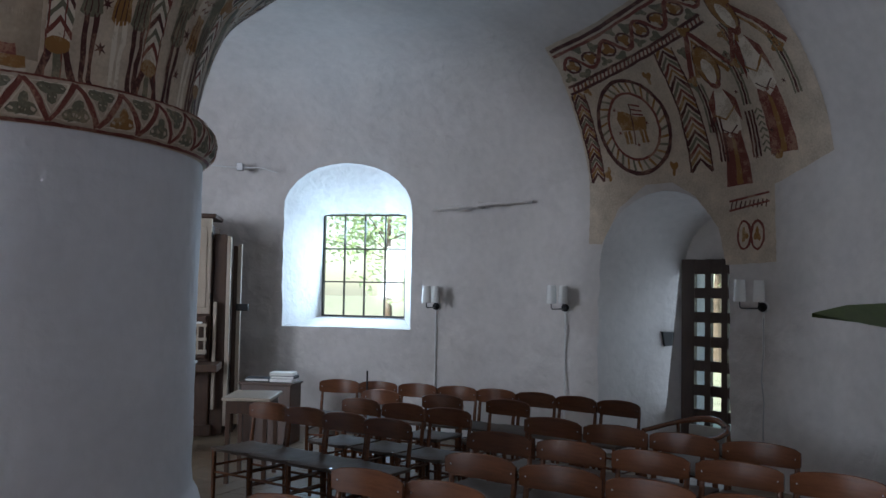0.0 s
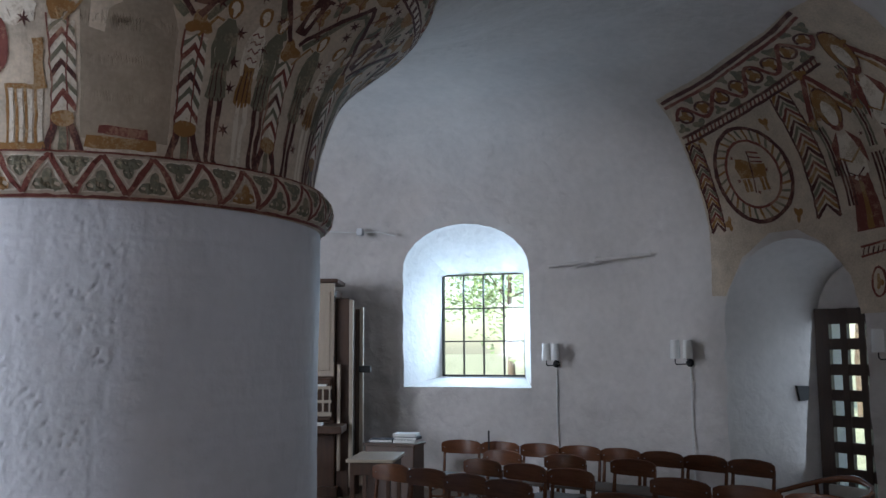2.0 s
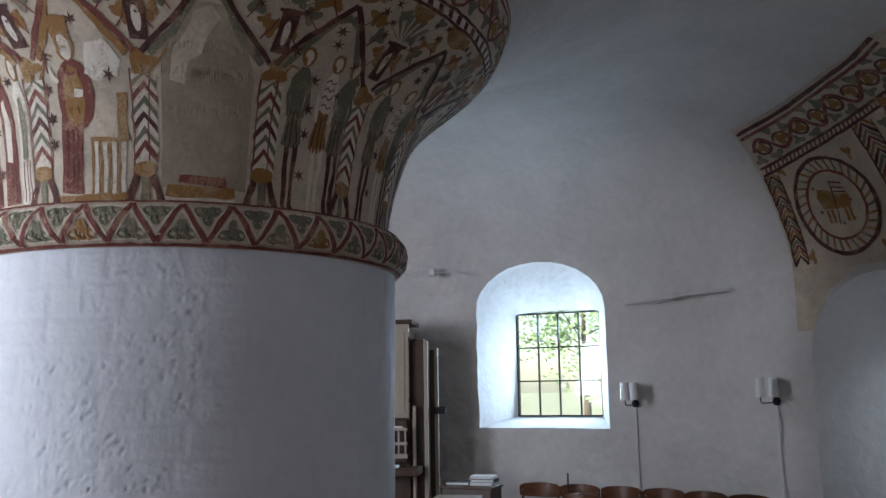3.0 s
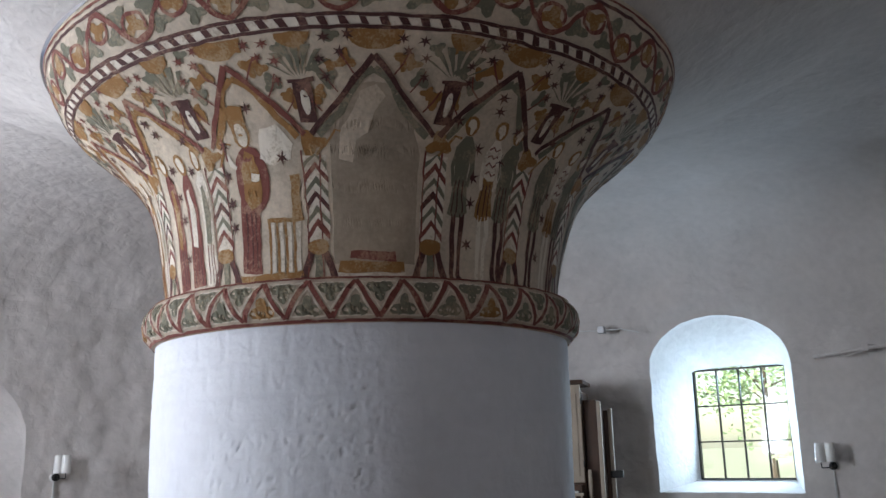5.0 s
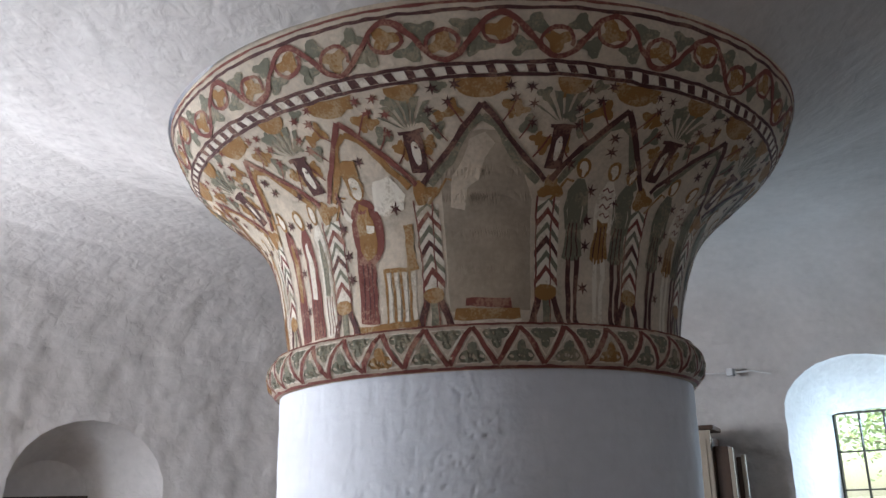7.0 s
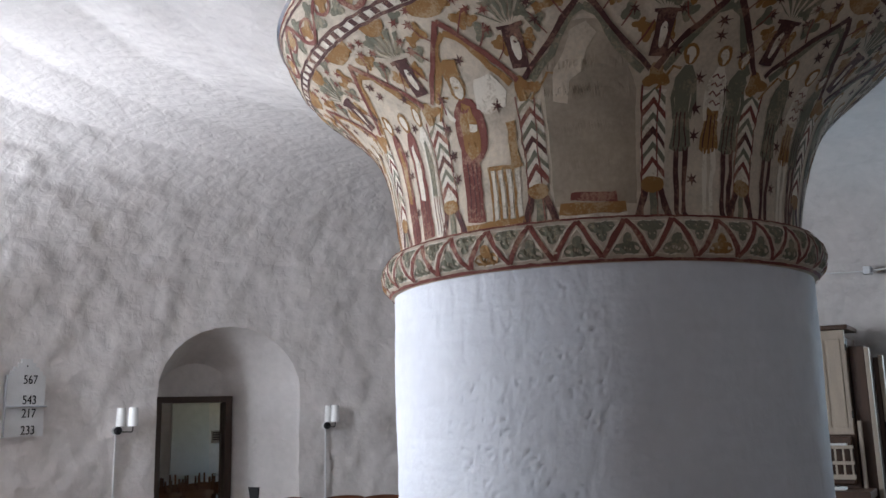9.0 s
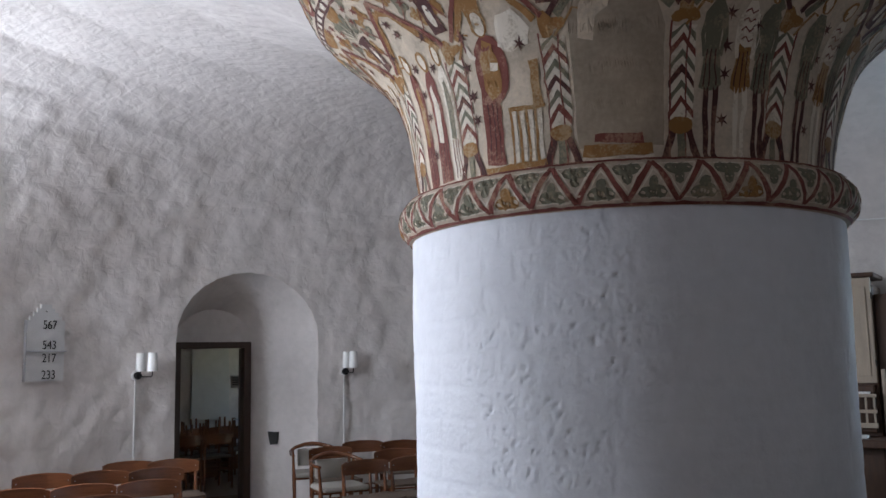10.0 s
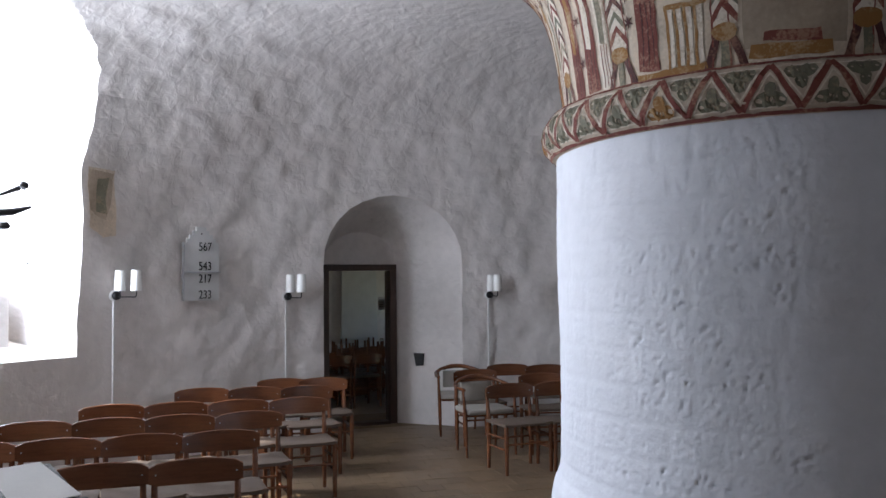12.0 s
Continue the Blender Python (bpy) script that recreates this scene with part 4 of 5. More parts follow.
no = thing("notice", on_wall(WEST_AZ, 7.75, 0) @ pose(0.37, 0.02, 1.48), "small white printed notice pinned to a door", "notice")
part("sheet", box(bmesh.new(), (-0.09, 0, -0.09), (0.07, 0.004, 0.07)), M_PAPER, no)
for j in range(4):
    part("text_bar", box(bmesh.new(), (-0.07, -0.002, 0.04 - j * 0.03), (0.05, 0.0, 0.05 - j * 0.03)), M_BLACK, no)

# the chancel behind: a plain closed room, lit only by an added fill lamp
ch = on_wall(176.0, 7.75, 0)
for nm, a, b in (("wall_chancel_end", (-2.2, 4.0, -0.1), (2.2, 4.2, 3.4)), ("wall_chancel_west", (-2.4, 0.0, -0.1), (-2.2, 4.2, 3.4)), ("wall_chancel_east", (2.2, 0.0, -0.1), (2.4, 4.2, 3.4)), ("floor_chancel", (-2.4, -1.6, -0.2), (2.4, 4.2, -0.02)), ("ceiling_chancel", (-2.4, -0.05, 3.3), (2.4, 4.2, 3.5))):
    bm = box(bmesh.new(), a, b)
    bmesh.ops.transform(bm, matrix=ch, verts=bm.verts)
    tagged(part(nm, bm, M_FLOOR if "floor" in nm else M_LIME), "plain whitewashed chancel surface", nm.split("_")[0], kind="structure")

# ---------------------------------------------------------------- chairs
def make_chair():
    """A low wooden chair: four round legs, rungs, a woven cord seat and one curved back board. It faces local +y."""
    ch = thing("wooden_chair", label="brown stained wooden chair with woven cord seat and curved back", category="chair", group="church chairs")
    for s in (-1, 1):
        part("leg", rod(bmesh.new(), [(s * 0.205, 0.19, 0), (s * 0.205, 0.19, 0.25), (s * 0.205, 0.19, 0.455)], [0.015, 0.019, 0.018], 10), M_TEAK, ch, smooth=True)
        part("leg", rod(bmesh.new(), [(s * 0.20, -0.20, 0), (s * 0.20, -0.19, 0.3), (s * 0.20, -0.195, 0.48), (s * 0.20, -0.225, 0.70)], [0.015, 0.019, 0.018, 0.014], 10), M_TEAK, ch, smooth=True)
        part("rung", rod(bmesh.new(), [(s * 0.204, 0.19, 0.22), (s * 0.20, -0.19, 0.22)], 0.010, 8), M_TEAK, ch, smooth=True)
        part("rung", rod(bmesh.new(), [(s * 0.204, 0.19, 0.32), (s * 0.20, -0.19, 0.32)], 0.010, 8), M_TEAK, ch, smooth=True)
    part("rung", rod(bmesh.new(), [(-0.204, 0.19, 0.27), (0.204, 0.19, 0.27)], 0.010, 8), M_TEAK, ch, smooth=True)
    part("rung", rod(bmesh.new(), [(-0.20, -0.19, 0.27), (0.20, -0.19, 0.27)], 0.010, 8), M_TEAK, ch, smooth=True)
    # seat: a slightly hollow woven pad, with its four cord fields
    bm = bmesh.new()
    n = 10
    top = {}
    for i in range(n + 1):
        for j in range(n + 1):
            x, y = -0.225 + 0.45 * i / n, -0.20 + 0.41 * j / n
            e = max(abs(x) / 0.225, abs(y - 0.005) / 0.205)
            z = 0.462 - 0.014 * (1 - e) + (0.006 if abs(abs(x) - abs(y)) < 0.03 else 0) - 0.012 * e ** 6
            top[i, j] = bm.verts.new((x, y, z))
    bot = {k: bm.verts.new((v.co.x * 0.98, v.co.y * 0.98, 0.428)) for k, v in top.items()}
    for i in range(n):
        for j in range(n):
            bm.faces.new((top[i, j], top[i + 1, j], top[i + 1, j + 1], top[i, j + 1]))
            bm.faces.new((bot[i, j], bot[i, j + 1], bot[i + 1, j + 1], bot[i + 1, j]))
    ringk = [(i, 0) for i in range(n)] + [(n, j) for j in range(n)] + [(i, n) for i in range(n, 0, -1)] + [(0, j) for j in range(n, 0, -1)]
    for a, b in zip(ringk, ringk[1:] + ringk[:1]):
        bm.faces.new((top[a], bot[a], bot[b], top[b]))
    part("seat", bm, M_CORD, ch, "pale woven paper cord", True)
    # the bent back board, higher in its middle
    bm = bmesh.new()
    rows = []
    m = 12
    for i in range(m + 1):
        f = -1 + 2 * i / m
        x, y = 0.226 * f, -0.245 + 0.045 * f * f
        lo, hi = 0.634 + 0.008 * f * f, 0.775 - 0.020 * f * f
        e = 0.012 * max(0.0, abs(f) - 0.86) / 0.14
        rows.append([bm.verts.new((x, y + d, z)) for d, z in ((0.016, lo + e), (0.018, (lo + hi) / 2), (0.016, hi - 0.004 - e), (0.008, hi - e), (0.0, hi - 0.004 - e), (-0.001, (lo + hi) / 2), (0.0, lo + e))])
    for a, b in zip(rows, rows[1:]):
        for k in range(7):
            bm.faces.new((a[k], a[(k + 1) % 7], b[(k + 1) % 7], b[k]))
    bm.faces.new(rows[0]), bm.faces.new(list(reversed(rows[-1])))
    back = part("backrest", bm, M_TEAK, ch, "", True)
    for s in (-1, 1):
        peg = lathe(bmesh.new(), [(0.0045, 0), (0.004, 0.003)], 10, pose(s * 0.195, -0.1945, 0.70, -90))
        part("peg", peg, M_STEEL, back)
    return ch


chair = make_chair()
rnd = random.Random(5)
placed = []


def chair_at(x, y, facing, wide=1.0):
    """A chair by the middle of its back board and its compass facing."""
    a = facing + rnd.uniform(-2.5, 2.5)
    fx, fy = math.sin(radians(a)), math.cos(radians(a))
    m = pose(x + 0.24 * fx, y + 0.24 * fy, 0, 0, 0, -a) @ Matrix.Diagonal((wide, 1, 1, 1))
    if not placed:
        chair.matrix_basis = m
        placed.append(chair)
    else:
        placed.append(copy_thing(chair, m))


def chair_row(a, b, n, facing, facing_end=None, bow=0.0, wide=1.0):
    for i in range(n):
        f = i / max(n - 1, 1)
        q = bow * math.sin(math.pi * f)
        chair_at(a[0] + (b[0] - a[0]) * f + q, a[1] + (b[1] - a[1]) * f + q * 0.6, facing + ((facing_end - facing) * f if facing_end is not None else 0), wide)


chair_row((-4.31, -1.75), (-3.08, -0.88), 4, 138, wide=1.05)
chair_row((-4.72, -0.94), (-3.54, -0.04), 4, 138, wide=1.05)
chair_row((-5.05, -0.16), (-3.88, 0.76), 4, 138, wide=1.05)
chair_row((-5.17, 0.72), (-3.96, 1.60), 4, 138, wide=1.05)
chair_row((-5.20, 1.91), (-4.36, 2.39), 3, 138, wide=1.05)
chair_row((-4.94, 2.87), (-4.57, 3.07), 2, 140, wide=1.05)
chair_row((-2.58, 3.12), (-2.19, 3.45), 2, 137, wide=1.05)
chair_row((-3.37, 4.35), (-2.55, 4.15), 2, 146, wide=1.05)
chair_row((-3.22, 5.07), (-2.76, 5.13), 2, 152, wide=1.05)
chair_row((-2.28, 5.11), (-1.78, 5.03), 2, 160, wide=1.05)
chair_row((3.40, 3.07), (5.02, 0.63), 8, 222, 252, 0.16, 0.88)
chair_row((3.42, 2.05), (4.14, 1.03), 3, 240, wide=0.89)
chair_row((3.00, 1.53), (3.39, 0.72), 3, 244, wide=0.89)
chair_row((2.20, 1.52), (2.71, 0.38), 4, 244, wide=0.89)
chair_row((3.85, -0.03), (4.45, -1.41), 4, 247, wide=1.02)
chair_row((3.13, -0.45), (4.05, -2.27), 5, 246, wide=1.02)
chair_row((2.61, -1.07), (3.24, -2.45), 4, 246, wide=1.02)
chair_row((1.86, -1.21), (2.08, -1.63), 2, 245, wide=1.02)
chair_row((1.31, -1.59), (1.53, -2.02), 2, 245, wide=1.02)


def make_armchair():
    """A round-backed armchair: one bent arm bow on four posts, a white pad. It faces local +y."""
    ch = thing("armchair", label="brown wooden armchair with a bent bow back and white seat pad", category="armchair", group="armchairs")
    bow = [(-0.27, 0.18, 0.665), (-0.285, 0.05, 0.67), (-0.27, -0.10, 0.69), (-0.20, -0.21, 0.72), (-0.08, -0.265, 0.745), (0.0, -0.275, 0.75), (0.08, -0.265, 0.745), (0.20, -0.21, 0.72), (0.27, -0.10, 0.69), (0.285, 0.05, 0.67), (0.27, 0.18, 0.665)]
    part("arm_bow", rod(bmesh.new(), bow, [0.017, 0.018, 0.018, 0.02, 0.025, 0.026, 0.025, 0.02, 0.018, 0.018, 0.017], 10), M_TEAK, ch, smooth=True)
    for s in (-1, 1):
        part("leg", rod(bmesh.new(), [(s * 0.26, 0.22, 0), (s * 0.265, 0.20, 0.4), (s * 0.275, 0.16, 0.665)], [0.013, 0.019, 0.013], 10), M_TEAK, ch, smooth=True)
        part("leg", rod(bmesh.new(), [(s * 0.21, -0.22, 0), (s * 0.22, -0.20, 0.4), (s * 0.23, -0.18, 0.70)], [0.013, 0.019, 0.013], 10), M_TEAK, ch, smooth=True)
        part("rail", rod(bmesh.new(), [(s * 0.263, 0.20, 0.41), (s * 0.22, -0.20, 0.41)], 0.014, 8), M_TEAK, ch, smooth=True)
    part("rail", rod(bmesh.new(), [(-0.263, 0.20, 0.41), (0.263, 0.20, 0.41)], 0.014, 8), M_TEAK, ch, smooth=True)
    part("rail", rod(bmesh.new(), [(-0.22, -0.20, 0.41), (0.22, -0.20, 0.41)], 0.014, 8), M_TEAK, ch, smooth=True)
    bm = box(bmesh.new(), (-0.245, -0.21, 0.415), (0.245, 0.23, 0.47), 0.022)
    part("seat_pad", bm, M_CUSHION, ch, "white seat pad", True)
    bm = box(bmesh.new(), (-0.17, -0.262, 0.50), (0.17, -0.225, 0.70), 0.016)
    part("back_pad", bm, M_CUSHION, ch, "white back pad", True)
    return ch


arm = make_armchair()
arm.matrix_basis = pose(-3.66, 4.66, 0, 0, 0, -150)
copy_thing(arm, pose(-3.00, 3.62, 0, 0, 0, -140))
copy_thing(arm, pose(4.76, -0.43, 0, 0, 0, -262))

# chairs stacked in the porch room, seen dimly through the open door
for x, y, a in ((-0.12, 0.95, 15), (0.36, 1.05, 10), (0.05, 1.6, 20), (0.53, 1.7, 12), (1.0, 1.85, 8), (0.35, 2.3, 18), (0.83, 2.45, 12), (1.3, 2.5, 6)):
    copy_thing(chair, on_wall(WEST_AZ, 7.75, -0.03) @ pose(x, y, 0, 0, 0, a))
    copy_thing(chair, on_wall(WEST_AZ, 7.75, -0.03) @ pose(x, y, 0.89, 180, 0, a))


# ---------------------------------------------------------------- wall lamps
def make_lamp():
    """A two-armed wall lamp: iron boss, bent arms and two white glass sleeves, on a white conduit."""
    la = thing("wall_lamp", label="black iron wall lamp with two white glass sleeves", category="wall lamp", group="wall lamps")
    boss = lathe(bmesh.new(), [(0.0, 0), (0.036, 0.004), (0.042, 0.015), (0.042, 0.04), (0.03, 0.055), (0.0, 0.058)], 20, pose(0, 0, 0, 90))
    part("boss", boss, M_IRON, la, smooth=True)
    part("wall_plate", lathe(bmesh.new(), [(0.05, -0.02), (0.05, 0.003), (0.046, 0.008), (0.0, 0.009)], 20, pose(-0.005, 0.0, 0, 90)), M_CABLE, la, smooth=True)
    for (x, y) in ((0.005, -0.08), (0.015, -0.34)):
        a = part("arm", rod(bmesh.new(), [(0, -0.03, 0), (x * 0.6, -0.05, -0.012), (x, y + 0.02, -0.012), (x, y, 0.005), (x, y, 0.05)], 0.006, 8), M_IRON, la, smooth=True)
        part("sleeve", lathe(bmesh.new(), [(0.03, 0.045), (0.050, 0.046), (0.053, 0.06), (0.050, 0.14), (0.045, 0.24), (0.041, 0.24), (0.044, 0.14), (0.044, 0.06)], 24, pose(x, y, 0)), M_SLEEVE, a, "white opal glass sleeve", True)
    part("conduit", rod(bmesh.new(), [(-0.012, 0.002, -0.03), (-0.014, 0.004, -0.6), (-0.012, 0.004, -1.45)], 0.011, 8), M_CABLE, la, smooth=True)
    return la


lamp = make_lamp()
for i, (az, z) in enumerate(((-74.3, 1.645), (-56.6, 1.605), (-33.7, 1.59), (51.8, 1.51), (67.1, 1.535), (88.0, 1.60))):
    pt = polar(az, RW, z)
    m = on_wall(az, RW - 0.012 + rough_wall(pt, 1.0), z)
    if i == 0:
        lamp.matrix_basis = m
    else:
        copy_thing(lamp, m)
# a loose cable under the lamp by the south door
ca = thing("lamp_cable", on_wall(88.0, RW - 0.03, 0), "loose white cable hanging from a wall lamp", "cable")
part("cord", rod(bmesh.new(), [(0.03, 0, 1.50), (0.035, -0.01, 1.2), (0.02, -0.02, 0.95), (0.05, -0.02, 0.75), (0.03, -0.01, 0.5), (0.04, 0, 0.05)], 0.006, 8), M_STEEL, ca, smooth=True)

# ---------------------------------------------------------------- hymn board
hb = thing("hymn_board", on_wall(-65.9, RW - 0.065, 1.58), "grey white hymn board with a stepped top and black numbers", "hymn board")
outline = [(-0.20, 0), (0.20, 0), (0.20, 0.60), (0.165, 0.60), (0.165, 0.64), (0.13, 0.64), (0.13, 0.68), (0.09, 0.68), (0.09, 0.72), (0.055, 0.72), (0.055, 0.76), (-0.055, 0.76), (-0.055, 0.72), (-0.09, 0.72), (-0.09, 0.68), (-0.13, 0.68), (-0.13, 0.64), (-0.165, 0.64), (-0.165, 0.60), (-0.20, 0.60)]
part("panel", slab(bmesh.new(), outline, 0.025), M_BOARD, hb)
part("ledge", box(bmesh.new(), (-0.205, -0.022, 0.285), (0.215, 0.0, 0.30), 0.003), M_STEEL, hb)
part("side_strip", box(bmesh.new(), (-0.208, -0.012, 0.0), (-0.198, 0.03, 0.60), 0.003), M_STEEL, hb)
# black disc in place of the shade in the hanging hole
part("hole_shade_disc", lathe(bmesh.new(), [(0.0, 0), (0.008, 0.0), (0.008, 0.003), (0.0, 0.003)], 12, pose(0, -0.002, 0.69, 90)), M_BLACK, hb)
for text, z in (("567", 0.515), ("543", 0.315), ("217", 0.185), ("233", 0.02)):
    cu_ = bpy.data.curves.new("number", "FONT")
    cu_.body, cu_.size, cu_.extrude, cu_.align_x = text, 0.125, 0.002, "CENTER"
    tmp = new("number", cu_)
    me = bpy.data.meshes.new_from_object(tmp.evaluated_get(bpy.context.evaluated_depsgraph_get()))
    bpy.data.objects.remove(tmp)
    me.materials.append(M_BLACK)
    nu = new("number", me)
    nu.parent = hb
    nu.matrix_basis = pose(0.04, -0.004, z, 90) @ Matrix.Diagonal((0.8, 1, 1, 1))

# ---------------------------------------------------------------- rods and box high on the wall
rods = thing("wall_box", on_wall(28.85, 6.0, 3.16), "small grey box with thin rods on a whitewashed wall", "junction box")
part("case", box(bmesh.new(), (-0.04, -0.05, -0.04), (0.04, 0.05, 0.05), 0.008), M_STEEL, rods)
part("rod", rod(bmesh.new(), [(0.04, 0, 0.0), (0.25, -0.02, 0.0), (0.45, 0.03, -0.05)], 0.008, 8), M_CABLE, rods)
part("rod", rod(bmesh.new(), [(-0.04, 0, 0.0), (-0.5, 0.02, 0.03)], 0.008, 8), M_CABLE, rods)
tie = thing("tie_rod", on_wall(57.2, RW - 0.13, 2.69), "whitewashed iron tie rod with a bracket on the wall", "tie rod")
part("bar", rod(bmesh.new(), [(-0.64, 0.02, -0.03), (0.0, -0.07, 0.0), (0.64, 0.02, 0.03)], 0.02, 8), M_LIME, tie)
part("bracket", box(bmesh.new(), (-0.06, -0.09, -0.03), (0.02, 0.10, 0.04), 0.01), M_LIME, tie)
part("strap", rod(bmesh.new(), [(-0.36, 0.03, -0.06), (0.0, -0.06, -0.01)], 0.009, 8), M_LIME, tie)

# ---------------------------------------------------------------- organ and what stands beside it
org = thing("organ", on_wall(21.0, 5.35, 0), "small oak organ case with pale panelled door wings", "organ")
part("case", box(bmesh.new(), (-1.02, 0.0, 0.0), (0.60, 0.62, 2.40), 0.015), M_OAK, org)
part("plinth", box(bmesh.new(), (-1.06, -0.06, 0.0), (0.64, 0.66, 0.12), 0.01), M_OAK, org)
part("cornice", box(bmesh.new(), (-1.06, -0.05, 2.48), (0.63, 0.66, 2.53), 0.012), M_OAK, org)
for i in range(4):
    x = -1.0 + 0.40 * i
    d = part("door_wing", box(bmesh.new(), (x, -0.045, 1.38), (x + 0.39, -0.003, 2.475), 0.01), M_ORGAN, org, "pale painted panel")
    for a, b in (((x + 0.05, 1.45), (x + 0.18, 2.38)), ((x + 0.21, 1.45), (x + 0.34, 2.38))):
        part("panel_mould", box(bmesh.new(), (a[0], -0.056, a[1]), (b[0], -0.046, b[1]), 0.005), M_ORGAN, d)
    for z in (1.55, 2.25):
        part("hinge", box(bmesh.new(), (x + 0.385, -0.055, z), (x + 0.40, -0.04, z + 0.07), 0.002), M_BLACK, d)
desk = part("keydesk", box(bmesh.new(), (-0.75, -0.50, 0.76), (0.74, 0.0, 0.84), 0.01), M_OAK, org)
part("keyboard", box(bmesh.new(), (-0.6, -0.40, 0.843), (0.50, -0.24, 0.87), 0.005), M_PAPER, desk, "pale keys")
for i in range(24):
    if i % 7 not in (2, 6):
        part("black_key", box(bmesh.new(), (-0.58 + i * 0.045, -0.33, 0.872), (-0.56 + i * 0.045, -0.24, 0.882)), M_BLACK, desk)
part("stop_board", box(bmesh.new(), (-0.7, -0.10, 0.88), (0.56, -0.004, 1.36), 0.01), M_OAK, org)
rest = part("music_rest", box(bmesh.new(), (-0.40, -0.17, 0.93), (0.58, -0.13, 0.98), 0.006), M_ORGAN, org, "pale fretwork music rest")
for z in (1.08, 1.24):
    part("rest_rail", box(bmesh.new(), (-0.40, -0.165, z), (0.58, -0.14, z + 0.035), 0.004), M_ORGAN, rest)
for i in range(13):
    part("rest_slat", box(bmesh.new(), (-0.39 + i * 0.078, -0.162, 0.98), (-0.37 + i * 0.078, -0.145, 1.24), 0.003), M_ORGAN, rest)
part("sheet_music", box(bmesh.new(), (0.18, -0.18, 1.275), (0.52, -0.10, 1.295)), M_PAPER, rest)
part("side_panel", box(bmesh.new(), (0.605, 0.04, 0.0), (0.755, 0.60, 2.30), 0.008), M_OAK, org)
part("side_panel", box(bmesh.new(), (0.81, 0.20, 0.0), (0.862, 0.60, 2.18), 0.008), M_OAK, org)
for x, y, zt in ((0.757, 0.02, 2.28), (0.864, 0.18, 2.20)):
    part("post", box(bmesh.new(), (x, y, 0.10), (x + 0.045, y + 0.09, zt), 0.006), M_ORGAN, org, "pale upright post")
part("post", box(bmesh.new(), (0.63, -0.06, 0.30), (0.665, 0.0, 1.52), 0.006), M_ORGAN, org, "pale upright post")
part("bracket", box(bmesh.new(), (0.862, 0.16, 1.42), (1.00, 0.24, 1.50), 0.01), M_BLACK, org)
bench = thing("organ_bench", on_wall(20.1, 4.16, 0), "dark wooden organ bench", "bench")
part("bench_top", box(bmesh.new(), (-0.45, -0.15, 0.56), (0.45, 0.15, 0.60), 0.008), M_OAK, bench)
for x in (-0.40, 0.36):
    part("bench_end", box(bmesh.new(), (x, -0.14, 0), (x + 0.04, 0.14, 0.56), 0.005), M_OAK, bench)

tab = thing("side_table", pose(2.29, 2.39, 0, 0, 0, -28), "low wooden table with a pale worn top", "table")
part("table_top", box(bmesh.new(), (-0.21, -0.30, 0.71), (0.21, 0.30, 0.74), 0.006), M_ORGAN, tab, "pale table top")
part("apron", box(bmesh.new(), (-0.18, -0.27, 0.60), (0.18, 0.27, 0.71), 0.005), M_OAK, tab)
for x in (-0.16, 0.16):
    for y in (-0.25, 0.25):
        part("leg", box(bmesh.new(), (x - 0.02, y - 0.02, 0), (x + 0.02, y + 0.02, 0.60), 0.004), M_OAK, tab)
case = thing("low_bookcase", pose(3.10, 4.03, 0, 0, 0, -40), "dark low wooden bookcase against the wall", "bookcase")
part("carcass", box(bmesh.new(), (-0.42, -0.16, 0.0), (0.16, 0.16, 0.64), 0.01), M_OAK, case)
part("shelf_board", box(bmesh.new(), (-0.44, -0.18, 0.64), (0.18, 0.17, 0.665), 0.005), M_OAK, case)
for i, (x, dz, mt, lb) in enumerate(((0.02, 0, M_PAPER, "stack of pale paper on a bookcase"), (0.03, 0.035, M_BOOK, "dark hymn book lying on a bookcase"), (0.01, 0.07, M_PAPER, "white booklet lying on a pile"), (-0.28, 0, M_BOOK, "dark hymn book lying on a bookcase"))):
    bk = thing("book", case.matrix_basis @ pose(x, 0.0, 0.666 + dz, 0, 0, 4 * i), lb, "book")
    part("cover", box(bmesh.new(), (-0.13, -0.10, 0), (0.13, 0.10, 0.033), 0.004), mt, bk)
    part("page_block", box(bmesh.new(), (-0.125, -0.103, 0.005), (0.125, -0.1, 0.028)), M_PAPER, bk)
stand = thing("microphone_stand", pose(3.57, 2.79, 0), "thin black microphone stand among the chairs", "microphone stand")
part("pole", rod(bmesh.new(), [(0, 0, 0.02), (0, 0, 0.88)], 0.009, 8), M_BLACK, stand)
part("foot", lathe(bmesh.new(), [(0.11, 0), (0.11, 0.015), (0.02, 0.03), (0.0, 0.03)], 20), M_BLACK, stand)

# ---------------------------------------------------------------- lectern, candle bracket and plant
lec = thing("lectern", pose(-2.50, -2.78, 0, 0, 0, 62), "black reading lectern with white papers on its sloping top", "lectern")
part("foot_plate", box(bmesh.new(), (-0.25, -0.2, 0), (0.25, 0.2, 0.04), 0.008), M_BLACK, lec)
part("post", box(bmesh.new(), (-0.05, -0.05, 0.04), (0.05, 0.05, 1.0), 0.008), M_BLACK, lec)
top = part("sloping_top", box(bmesh.new(), (-0.30, -0.21, 0.0), (0.30, 0.21, 0.05), 0.008), M_BLACK, lec)
top.matrix_basis = pose(0, 0, 0.99, 10)
part("ledge", box(bmesh.new(), (-0.30, -0.225, 0.0), (0.30, -0.205, 0.075), 0.004), M_BLACK, top)
part("paper_sheet", box(bmesh.new(), (-0.27, -0.18, 0.052), (0.05, 0.17, 0.055)), M_PAPER, top, "white sheet of paper")
